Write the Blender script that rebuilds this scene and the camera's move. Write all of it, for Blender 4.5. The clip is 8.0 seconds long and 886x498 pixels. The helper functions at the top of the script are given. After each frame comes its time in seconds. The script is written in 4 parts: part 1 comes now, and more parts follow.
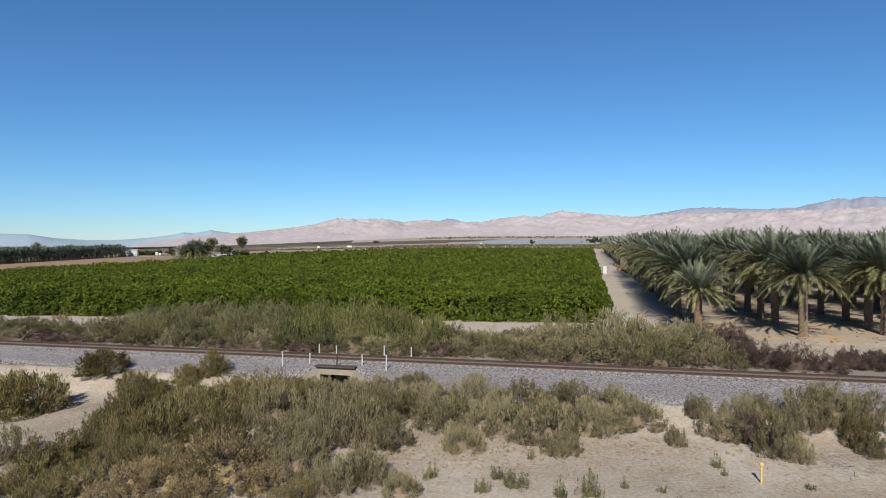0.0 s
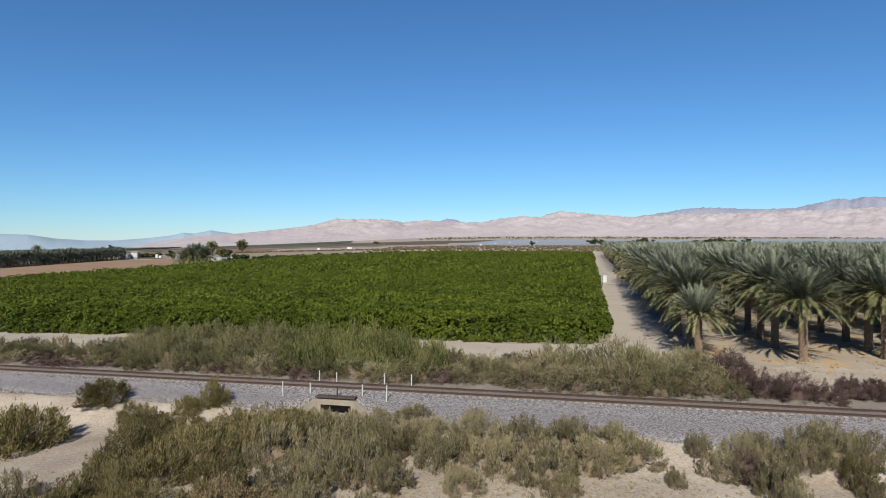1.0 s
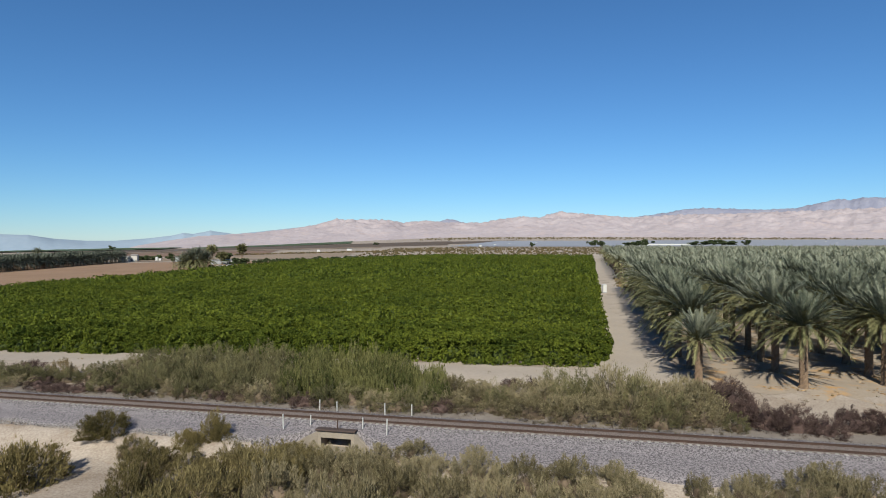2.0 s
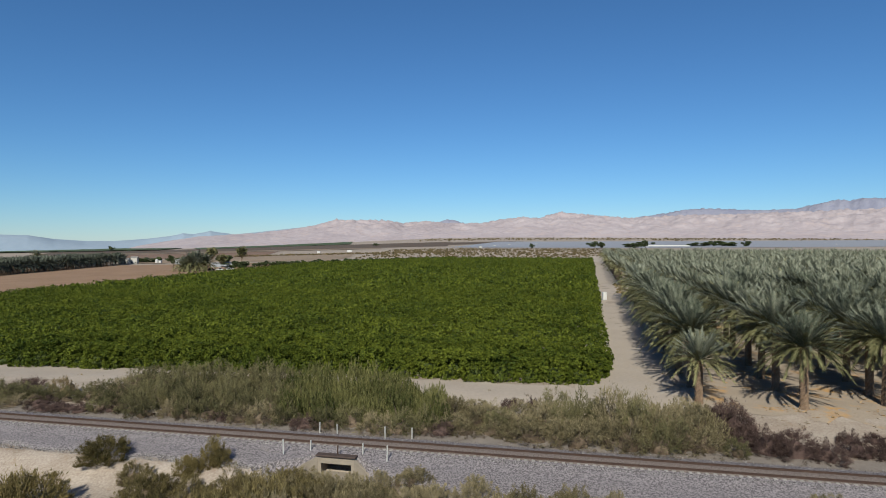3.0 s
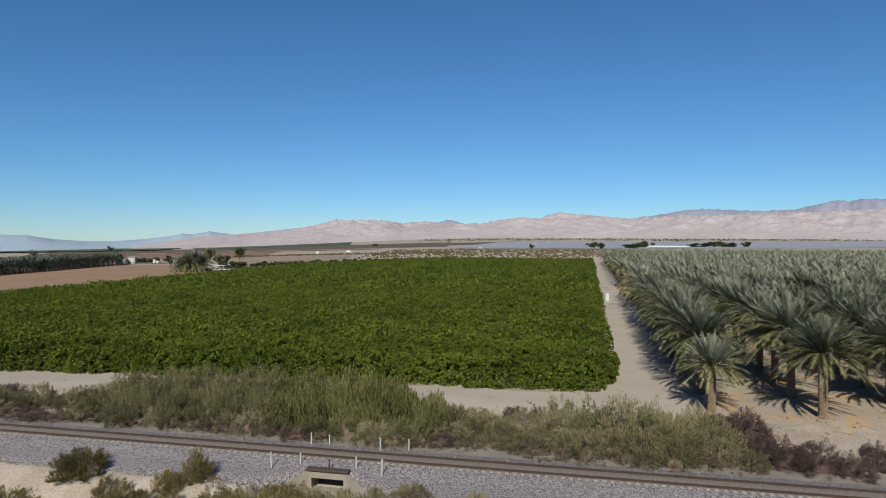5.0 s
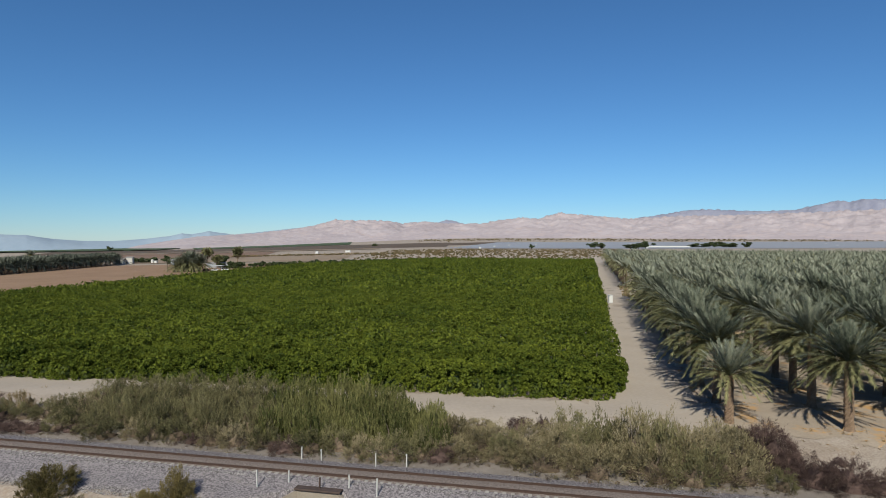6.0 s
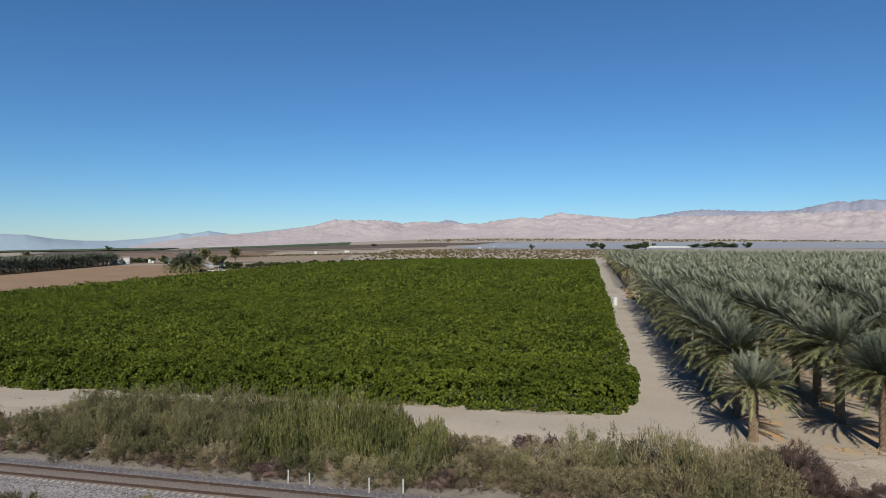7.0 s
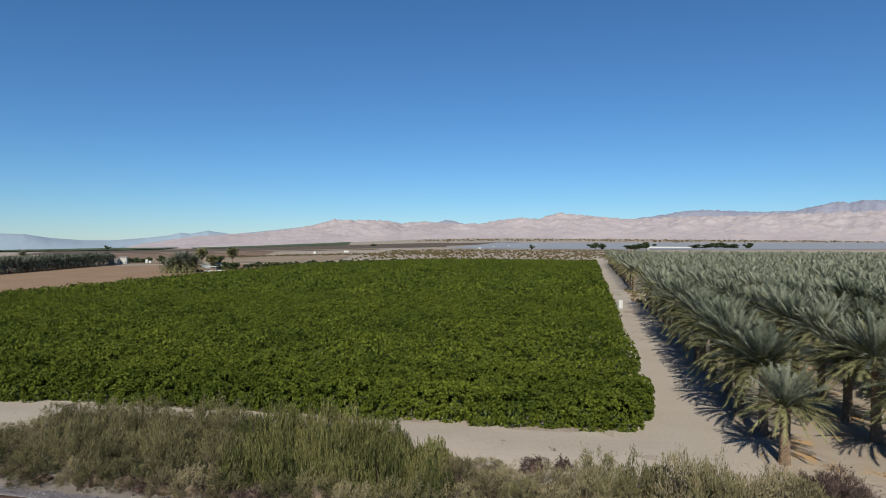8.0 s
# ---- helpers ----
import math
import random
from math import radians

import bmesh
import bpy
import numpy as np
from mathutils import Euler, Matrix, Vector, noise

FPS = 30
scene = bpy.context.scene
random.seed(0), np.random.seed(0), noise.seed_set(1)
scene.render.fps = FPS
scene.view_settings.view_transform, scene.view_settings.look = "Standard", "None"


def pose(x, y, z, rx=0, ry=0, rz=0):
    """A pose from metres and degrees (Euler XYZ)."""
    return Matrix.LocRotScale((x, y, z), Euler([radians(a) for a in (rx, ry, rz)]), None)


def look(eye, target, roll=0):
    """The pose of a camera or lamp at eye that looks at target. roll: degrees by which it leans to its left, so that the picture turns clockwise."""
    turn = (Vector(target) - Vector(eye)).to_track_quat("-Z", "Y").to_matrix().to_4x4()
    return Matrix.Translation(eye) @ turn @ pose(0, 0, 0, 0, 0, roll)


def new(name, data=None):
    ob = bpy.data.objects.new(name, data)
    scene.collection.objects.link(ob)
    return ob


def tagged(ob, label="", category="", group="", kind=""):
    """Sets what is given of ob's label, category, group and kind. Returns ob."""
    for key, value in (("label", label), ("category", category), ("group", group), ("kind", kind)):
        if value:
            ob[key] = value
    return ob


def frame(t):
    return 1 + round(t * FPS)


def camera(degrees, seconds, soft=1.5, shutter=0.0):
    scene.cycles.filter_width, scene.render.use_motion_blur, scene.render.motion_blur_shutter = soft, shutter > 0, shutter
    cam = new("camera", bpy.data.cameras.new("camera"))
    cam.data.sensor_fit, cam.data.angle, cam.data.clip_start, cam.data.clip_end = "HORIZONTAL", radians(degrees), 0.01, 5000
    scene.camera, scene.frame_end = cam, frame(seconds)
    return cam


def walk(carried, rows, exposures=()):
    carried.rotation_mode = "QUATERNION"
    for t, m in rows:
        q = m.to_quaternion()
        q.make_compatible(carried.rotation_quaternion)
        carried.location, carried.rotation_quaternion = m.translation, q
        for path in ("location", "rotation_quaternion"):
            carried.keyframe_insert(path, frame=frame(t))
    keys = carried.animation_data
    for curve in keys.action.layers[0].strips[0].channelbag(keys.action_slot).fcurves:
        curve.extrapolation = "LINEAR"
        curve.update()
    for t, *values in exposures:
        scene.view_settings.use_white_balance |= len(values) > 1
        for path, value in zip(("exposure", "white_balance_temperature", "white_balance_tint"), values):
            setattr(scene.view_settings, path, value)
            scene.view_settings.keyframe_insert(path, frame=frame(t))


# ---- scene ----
cam = camera(71.6, 8.0, soft=1.0)
METRES, EYE, TILT, LEAN, TURN = 22.0, 11.5, -0.9, 0.0, 0.0
ROWS = [
    (0.0, 0.0, 0.0, -0.058, 0.0, 0.0, 0.0),
    (0.5, 0.0, 0.0, 0.0, 0.0, 0.0, 0.0),
    (1.0, -0.0009, -0.0009, 0.0594, -0.0, -0.01, 0.01),
    (1.5, -0.0019, -0.0009, 0.1213, -0.01, -0.02, 0.01),
    (1.7, -0.0023, -0.0005, 0.1461, -0.01, -0.02, 0.01),
    (2.8, -0.0043, 0.0015, 0.2780, -0.02, -0.01, -0.01),
    (3.0, -0.0045, 0.0022, 0.2855, -0.02, -0.01, -0.01),
    (3.5, -0.0038, 0.0094, 0.291, -0.02, -0.01, -0.03),
    (4.0, -0.0026, 0.0364, 0.2888, -0.04, 0.0, -0.04),
    (4.5, -0.0026, 0.0827, 0.2832, -0.06, 0.02, -0.05),
    (6.0, -0.0049, 0.3078, 0.2858, -0.09, 0.04, -0.1),
    (6.5, -0.0053, 0.4031, 0.2919, -0.1, 0.04, -0.12),
    (7.0, -0.0079, 0.5032, 0.2998, -0.13, 0.04, -0.16),
    (7.5, -0.0105, 0.6066, 0.307, -0.15, 0.03, -0.19),
    (8.0, -0.0122, 0.713, 0.3127, -0.16, 0.04, -0.24),
]
walk(cam, [(t, pose(0, 0, EYE, TILT, LEAN, TURN) @ pose(METRES * x, 1.078 * METRES * y, METRES * z, 90 + pitch, roll, yaw)) for t, x, y, z, yaw, pitch, roll in ROWS],
     [(0.0, 0.72, 5750, -1), (1.5, 0.70, 5750, -1), (3.2, 0.47, 5750, -1), (8.0, 0.49, 5750, -1)])


# ---- light ----
SUN_AZ, SUN_EL = radians(11.0), radians(38.0)
world = bpy.data.worlds.new("desert_sky")
scene.world = world
world.use_nodes = True
_bg = world.node_tree.nodes["Background"]
_sky = world.node_tree.nodes.new("ShaderNodeTexSky")
_sky.sky_type = "NISHITA"
_sky.sun_disc = False
_sky.sun_elevation = SUN_EL
_sky.sun_rotation = math.pi + SUN_AZ
_sky.altitude = 0
_sky.air_density, _sky.dust_density, _sky.ozone_density = 0.90, 0.0, 9.0
world.node_tree.links.new(_sky.outputs[0], _bg.inputs[0])
_bg.inputs[1].default_value = 0.061
sun = new("sun", bpy.data.lights.new("sun", "SUN"))
sun.data.energy, sun.data.angle, sun.data.color = 5.0, radians(0.55), (1.0, 0.84, 0.67)
_far = 100.0
sun.matrix_world = look((-math.sin(SUN_AZ) * _far, -math.cos(SUN_AZ) * _far, math.tan(SUN_EL) * _far), (0, 0, 0))


# ---- materials ----
def material(name, low, high, rough=0.8, scale=1.0, fine=12.0, bump=0.3, island=0.0, through_light=0.0, metal=0.0, spots=None, thing=0.0, ramp_span=(0.3, 0.7)):
    """A surface whose colour wanders between low and high at two scales, with fine relief.
    island: how far each loose piece differs; thing: how far each object differs; spots: (colour, amount) of stains."""
    m = bpy.data.materials.new(name)
    m.use_nodes = True
    nt = m.node_tree
    n, link = nt.nodes, nt.links.new
    bs = n["Principled BSDF"]
    co = n.new("ShaderNodeNewGeometry")
    big = n.new("ShaderNodeTexNoise")
    big.inputs["Scale"].default_value, big.inputs["Detail"].default_value = scale, 6
    link(co.outputs["Position"], big.inputs["Vector"])
    small = n.new("ShaderNodeTexNoise")
    small.inputs["Scale"].default_value, small.inputs["Detail"].default_value = scale * fine, 5
    link(co.outputs["Position"], small.inputs["Vector"])
    add = n.new("ShaderNodeMath"); add.operation = "MULTIPLY_ADD"
    link(small.outputs[0], add.inputs[0]); add.inputs[1].default_value = 0.5
    half = n.new("ShaderNodeMath"); half.operation = "MULTIPLY"
    link(big.outputs[0], half.inputs[0]); half.inputs[1].default_value = 0.5
    link(half.outputs[0], add.inputs[2])
    value = add.outputs[0]
    if island or thing:
        mix = n.new("ShaderNodeMath"); mix.operation = "MULTIPLY_ADD"
        centred = n.new("ShaderNodeMath"); centred.operation = "SUBTRACT"; centred.inputs[1].default_value = 0.5
        link(co.outputs["Random Per Island"], centred.inputs[0])
        link(centred.outputs[0], mix.inputs[0]); mix.inputs[1].default_value = island; link(value, mix.inputs[2])
        info = n.new("ShaderNodeObjectInfo")
        c2 = n.new("ShaderNodeMath"); c2.operation = "SUBTRACT"; c2.inputs[1].default_value = 0.5
        link(info.outputs["Random"], c2.inputs[0])
        m2 = n.new("ShaderNodeMath"); m2.operation = "MULTIPLY_ADD"
        link(c2.outputs[0], m2.inputs[0]); m2.inputs[1].default_value = thing; link(mix.outputs[0], m2.inputs[2])
        value = m2.outputs[0]
    ramp = n.new("ShaderNodeValToRGB")
    ramp.color_ramp.elements[0].position, ramp.color_ramp.elements[1].position = ramp_span
    ramp.color_ramp.elements[0].color, ramp.color_ramp.elements[1].color = (*low, 1), (*high, 1)
    link(value, ramp.inputs[0])
    colour = ramp.outputs[0]
    if spots:
        sp = n.new("ShaderNodeTexNoise")
        sp.inputs["Scale"].default_value, sp.inputs["Detail"].default_value = scale * spots[2], 7
        sp.inputs["Roughness"].default_value = 0.65
        link(co.outputs["Position"], sp.inputs["Vector"])
        r2 = n.new("ShaderNodeValToRGB")
        r2.color_ramp.elements[0].position, r2.color_ramp.elements[1].position = 1.0 - spots[1], min(1.0, 1.12 - spots[1])
        link(sp.outputs[0], r2.inputs[0])
        mx = n.new("ShaderNodeMix"); mx.data_type = "RGBA"
        link(r2.outputs[0], mx.inputs[0]); link(colour, mx.inputs[6]); mx.inputs[7].default_value = (*spots[0], 1)
        colour = mx.outputs[2]
    link(colour, bs.inputs["Base Color"])
    bs.inputs["Roughness"].default_value, bs.inputs["Metallic"].default_value = rough, metal
    bs.inputs["Specular IOR Level"].default_value = 0.05 if island else 0.3
    if bump:
        b = n.new("ShaderNodeBump")
        b.inputs["Strength"].default_value, b.inputs["Distance"].default_value = bump, 0.6 / (scale * fine)
        link(small.outputs[0], b.inputs["Height"]); link(b.outputs[0], bs.inputs["Normal"])
    if through_light:
        tr = n.new("ShaderNodeBsdfTranslucent")
        link(colour, tr.inputs[0])
        ms = n.new("ShaderNodeMixShader"); ms.inputs[0].default_value = through_light
        link(bs.outputs[0], ms.inputs[1]); link(tr.outputs[0], ms.inputs[2])
        link(ms.outputs[0], n["Material Output"].inputs["Surface"])
    return m


SAND = material("pale_sand", (0.185, 0.145, 0.112), (0.335, 0.292, 0.250), 0.95, 0.22, 26, 0.5, spots=((0.235, 0.178, 0.128), 0.42, 3.0), ramp_span=(0.36, 0.64))
ROAD = material("packed_sand", (0.270, 0.230, 0.192), (0.333, 0.289, 0.244), 0.95, 0.15, 16, 0.10)
LITTER = material("dry_litter", (0.224, 0.180, 0.136), (0.312, 0.264, 0.213), 0.95, 0.4, 14, 0.5, spots=((0.36, 0.22, 0.09), 0.47, 0.6))
GRAVEL = material("grey_ballast", (0.075, 0.066, 0.071), (0.251, 0.227, 0.235), 0.9, 6.0, 1.8, 1.0, ramp_span=(0.43, 0.57), spots=((0.17, 0.15, 0.142), 0.38, 0.08))
GRAVELRUST = material("rust_stained_ballast", (0.075, 0.059, 0.052), (0.225, 0.186, 0.166), 0.9, 7.0, 3.5, 1.0, ramp_span=(0.38, 0.62))
STONE = material("ballast_stone", (0.055, 0.050, 0.050), (0.300, 0.285, 0.285), 0.9, 2.0, 6, 0.2, island=0.6)
CONCRETE = material("weathered_concrete", (0.174, 0.148, 0.118), (0.266, 0.233, 0.192), 0.9, 1.5, 10, 0.3, spots=((0.26, 0.21, 0.16), 0.42, 2))
TIE = material("concrete_tie", (0.222, 0.211, 0.192), (0.325, 0.311, 0.289), 0.9, 3, 8, 0.3, thing=0.3)
RUST = material("rusty_steel", (0.036, 0.023, 0.019), (0.075, 0.047, 0.036), 0.7, 2, 14, 0.2, metal=0.3)
RUSTDARK = material("dark_rust", (0.03, 0.022, 0.02), (0.08, 0.055, 0.045), 0.8, 2, 14, 0.2)
GALV = material("galvanised_post", (0.365, 0.365, 0.357), (0.505, 0.505, 0.487), 0.5, 3, 8, 0.1, metal=0.3)
YELLOW = material("yellow_paint", (0.44, 0.28, 0.08), (0.54, 0.37, 0.13), 0.5, 4, 8, 0.1)
WHITE = material("white_plastic", (0.414, 0.414, 0.407), (0.473, 0.473, 0.465), 0.5, 2, 8, 0.1)
WHITEWALL = material("white_wall", (0.340, 0.325, 0.303), (0.414, 0.399, 0.370), 0.8, 0.5, 8, 0.1)
GREYWALL = material("grey_sheet", (0.237, 0.251, 0.266), (0.311, 0.325, 0.340), 0.6, 0.5, 8, 0.1)
ROOF = material("grey_roof", (0.174, 0.165, 0.165), (0.261, 0.252, 0.244), 0.8, 0.5, 8, 0.1)
DARKGLASS = material("dark_glass", (0.02, 0.025, 0.03), (0.03, 0.035, 0.04), 0.1, 1, 4, 0.0)
CITRUS = material("citrus_leaf", (0.026, 0.041, 0.007), (0.110, 0.129, 0.016), 0.55, 0.06, 12, 0.0, island=0.28, through_light=0.12, thing=0.06)
# Dark core colour stands in for the shade between the leaves.
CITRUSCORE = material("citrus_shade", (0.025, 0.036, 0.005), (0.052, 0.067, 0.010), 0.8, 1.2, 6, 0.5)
FRONDTOP = material("palm_frond", (0.048, 0.059, 0.041), (0.214, 0.223, 0.168), 0.6, 0.5, 4, 0.0, island=0.28, through_light=0.06, thing=0.2)
FRONDLOW = material("palm_frond_low", (0.062, 0.063, 0.029), (0.207, 0.198, 0.097), 0.65, 0.5, 4, 0.0, island=0.28, through_light=0.08, thing=0.2)
TRUNK = material("palm_trunk", (0.08, 0.055, 0.036), (0.215, 0.15, 0.10), 0.95, 2.5, 6, 0.8)
SALT = material("saltbush_leaf", (0.089, 0.077, 0.041), (0.253, 0.216, 0.131), 0.8, 0.5, 4, 0.0, island=0.35, through_light=0.18, thing=0.3)
CREOSOTE = material("creosote_leaf", (0.053, 0.047, 0.019), (0.174, 0.140, 0.059), 0.8, 0.5, 4, 0.0, island=0.35, through_light=0.18, thing=0.3)
OLIVE = material("olive_leaf", (0.065, 0.055, 0.023), (0.196, 0.162, 0.077), 0.8, 0.5, 4, 0.0, island=0.35, through_light=0.18, thing=0.3)
BELT = material("belt_leaf", (0.063, 0.061, 0.030), (0.185, 0.168, 0.086), 0.8, 0.5, 4, 0.0, island=0.3, through_light=0.18, thing=0.3)
REED = material("green_shoots", (0.044, 0.052, 0.017), (0.175, 0.168, 0.066), 0.8, 0.5, 4, 0.0, island=0.35, through_light=0.18, thing=0.3)
PURPLE = material("dead_twigs", (0.030, 0.020, 0.019), (0.097, 0.067, 0.059), 0.9, 0.5, 4, 0.0, island=0.4, thing=0.2)
DRY = material("dry_leaf", (0.098, 0.076, 0.042), (0.233, 0.177, 0.098), 0.9, 0.5, 4, 0.0, island=0.6, thing=0.3)
GRASS = material("dry_grass", (0.192, 0.141, 0.075), (0.304, 0.236, 0.136), 0.9, 0.5, 4, 0.0, island=0.6)
DEADWOOD = material("dead_branch", (0.16, 0.135, 0.115), (0.30, 0.26, 0.23), 0.9, 2, 6, 0.2)
# Frond colour halved so the grove carries the dark of its shadowed gaps.
GROVELEAF = material("shade_dark_frond", (0.024, 0.030, 0.022), (0.112, 0.122, 0.097), 0.6, 0.5, 4, 0.0, island=0.7, thing=0.2)
FALLEN = material("dry_frond", (0.208, 0.128, 0.056), (0.336, 0.232, 0.120), 0.9, 0.5, 4, 0.0, island=0.6)
STALK = material("brown_stalks", (0.062, 0.047, 0.033), (0.180, 0.136, 0.099), 0.9, 0.5, 4, 0.0, island=0.35, thing=0.3)
TWIG = material("grey_wood", (0.060, 0.046, 0.036), (0.155, 0.122, 0.095), 0.9, 2, 6, 0.2)
SHOULDER = material("dusty_shoulder", (0.122, 0.104, 0.090), (0.211, 0.184, 0.161), 0.95, 0.5, 18, 0.5, spots=((0.13, 0.105, 0.09), 0.44, 3))
SOIL = material("ploughed_soil", (0.163, 0.100, 0.059), (0.244, 0.163, 0.104), 0.95, 0.05, 20, 0.5)
SOILRED = material("red_brown_soil", (0.115, 0.072, 0.050), (0.185, 0.122, 0.085), 0.95, 0.03, 20, 0.3)
SOILPALE = material("pale_soil", (0.161, 0.119, 0.083), (0.250, 0.195, 0.140), 0.95, 0.02, 30, 0.3)
SOILDARK = material("dark_soil", (0.061, 0.045, 0.033), (0.103, 0.075, 0.054), 0.95, 0.02, 20, 0.3)
FARGREEN = material("far_crop", (0.034, 0.054, 0.024), (0.068, 0.088, 0.041), 0.9, 0.03, 20, 0.5)
SCRUB = material("scrub_leaf", (0.067, 0.061, 0.032), (0.153, 0.114, 0.065), 0.9, 0.2, 4, 0.0, island=0.7)
TREELEAF = material("tree_leaf", (0.030, 0.042, 0.019), (0.077, 0.094, 0.042), 0.7, 0.4, 4, 0.0, island=0.6, through_light=0.1, thing=0.3)
PANEL = material("solar_glass", (0.194, 0.206, 0.239), (0.247, 0.254, 0.285), 0.65, 0.02, 10, 0.0)
HILL = material("desert_rock", (0.252, 0.216, 0.233), (0.364, 0.323, 0.339), 0.95, 0.004, 9, 0.35, spots=((0.34, 0.285, 0.285), 0.47, 3.5))
# Far ranges: the blue of distance haze is mixed into the rock colour.
HAZYHILL = material("pale_haze_rock", (0.192, 0.244, 0.311), (0.230, 0.281, 0.347), 0.95, 0.003, 9, 0.1)
BLUEHILL = material("blue_haze_rock", (0.153, 0.161, 0.224), (0.229, 0.230, 0.279), 0.95, 0.003, 9, 0.4)


# ---- mesh helpers ----
RNG = np.random.default_rng(7)


def mesh_of(name, verts, faces, mats, slots=None, smooth=False):
    """A mesh from arrays of points and of equal-sided faces; slots: the material slot of each face."""
    verts, faces = np.asarray(verts, np.float32), np.asarray(faces, np.int32)
    me = bpy.data.meshes.new(name)
    k = faces.shape[1]
    me.vertices.add(len(verts)); me.vertices.foreach_set("co", verts.ravel())
    me.loops.add(faces.size); me.loops.foreach_set("vertex_index", faces.ravel())
    me.polygons.add(len(faces))
    me.polygons.foreach_set("loop_start", np.arange(0, faces.size, k, dtype=np.int32))
    me.polygons.foreach_set("loop_total", np.full(len(faces), k, np.int32))
    for m in (mats if isinstance(mats, (list, tuple)) else [mats]):
        me.materials.append(m)
    if slots is not None:
        me.polygons.foreach_set("material_index", np.asarray(slots, np.int32))
    me.polygons.foreach_set("use_smooth", np.full(len(faces), bool(smooth)))
    me.update(calc_edges=True)
    return me


def part(name, data, parent, label=""):
    """Links a mesh (or a bmesh with its material) as one object under a thing."""
    ob = new(name, data)
    ob.parent = parent
    return tagged(ob, label=label)


def box(verts, faces, lo, hi, m=None):
    """Adds an upright block, from corner to corner, to lists of points and quads."""
    k = len(verts)
    for z in (lo[2], hi[2]):
        for x, y in ((lo[0], lo[1]), (hi[0], lo[1]), (hi[0], hi[1]), (lo[0], hi[1])):
            v = Vector((x, y, z))
            verts.append(tuple(m @ v) if m else tuple(v))
    for q in ((3, 2, 1, 0), (4, 5, 6, 7), (0, 1, 5, 4), (1, 2, 6, 5), (2, 3, 7, 6), (3, 0, 4, 7)):
        faces.append(tuple(k + i for i in q))


def block(name, lo, hi, mat, bevel=0.02):
    """A block with bevelled edges as a mesh."""
    bm = bmesh.new()
    bmesh.ops.create_cube(bm, size=1)
    for v in bm.verts:
        v.co = Vector([lo[i] + (v.co[i] + 0.5) * (hi[i] - lo[i]) for i in range(3)])
    if bevel:
        bmesh.ops.bevel(bm, geom=bm.edges[:], offset=bevel, segments=1, affect="EDGES")
    me = bpy.data.meshes.new(name)
    bm.to_mesh(me); bm.free()
    me.materials.append(mat)
    return me


def tube(points, radii, sides=8, start=0):
    """Points and quads of a tapered tube along a line of points."""
    vs, fs = [], []
    for i, (p, r) in enumerate(zip(points, radii)):
        p = Vector(p)
        a = Vector(points[min(i + 1, len(points) - 1)]) - Vector(points[max(i - 1, 0)])
        a.normalize()
        u = a.cross(Vector((0.3, 1, 0.1))).normalized()
        w = a.cross(u)
        for k in range(sides):
            t = 2 * math.pi * k / sides
            vs.append(tuple(p + r * (math.cos(t) * u + math.sin(t) * w)))
    for i in range(len(points) - 1):
        for k in range(sides):
            a, b = i * sides + k, i * sides + (k + 1) % sides
            fs.append((start + a, start + b, start + b + sides, start + a + sides))
    return vs, fs


def blades(centre, along, width, length, rng):
    """Pointed leaves: four points and two triangles each, round given centres and along given directions."""
    n = len(centre)
    along = along / np.maximum(1e-6, np.linalg.norm(along, axis=1, keepdims=True))
    side = np.cross(along, rng.normal(size=(n, 3)))
    side /= np.maximum(1e-6, np.linalg.norm(side, axis=1, keepdims=True))
    length, width = np.broadcast_to(length, (n,))[:, None], np.broadcast_to(width, (n,))[:, None]
    a, b = centre - along * length * 0.5, centre + along * length * 0.5
    mid = centre + along * length * 0.05
    v = np.stack([a, mid + side * width * 0.5, b, mid - side * width * 0.5], 1).reshape(-1, 3)
    k = np.arange(n)[:, None] * 4
    f = np.concatenate([k + np.array([0, 1, 2]), k + np.array([0, 2, 3])], 1).reshape(-1, 3)
    return v, f


def slivers(centre, along, width, length, rng):
    """Slim pointed leaves, one triangle each."""
    n = len(centre)
    along = along / np.maximum(1e-6, np.linalg.norm(along, axis=1, keepdims=True))
    side = np.cross(along, rng.normal(size=(n, 3)))
    side /= np.maximum(1e-6, np.linalg.norm(side, axis=1, keepdims=True))
    length, width = np.broadcast_to(length, (n,))[:, None], np.broadcast_to(width, (n,))[:, None]
    a = centre - along * length * 0.5
    v = np.stack([a - side * width * 0.5, a + side * width * 0.5, centre + along * length * 0.5], 1).reshape(-1, 3)
    return v, np.arange(3 * n).reshape(-1, 3)


def joined(pieces):
    """Several (points, faces) as one."""
    vs, fs, k = [], [], 0
    for v, f in pieces:
        vs.append(np.asarray(v, np.float32)); fs.append(np.asarray(f) + k); k += len(v)
    return np.concatenate(vs), np.concatenate(fs)


# ---- the lie of the land ----
TRACK = np.array((-14.2, 56.2)); TA = radians(12.1)
TS, TD = np.array((math.cos(TA), -math.sin(TA))), np.array((math.sin(TA), math.cos(TA)))
FIELD = np.array((20.3, 78.0)); FA = radians(13.4)
FP, FQ = np.array((math.cos(FA), -math.sin(FA))), np.array((math.sin(FA), math.cos(FA)))


def on_track(s, d):
    """The place s metres along the railway and d metres beyond its middle."""
    return TRACK + s * TS + d * TD


def on_farm(p, q):
    """The place p metres to the right of the orchard's corner along its front, and q metres in along the farm road."""
    return FIELD + p * FP + q * FQ


def step(e0, e1, x):
    t = np.clip((x - e0) / (e1 - e0), 0, 1)
    return t * t * (3 - 2 * t)


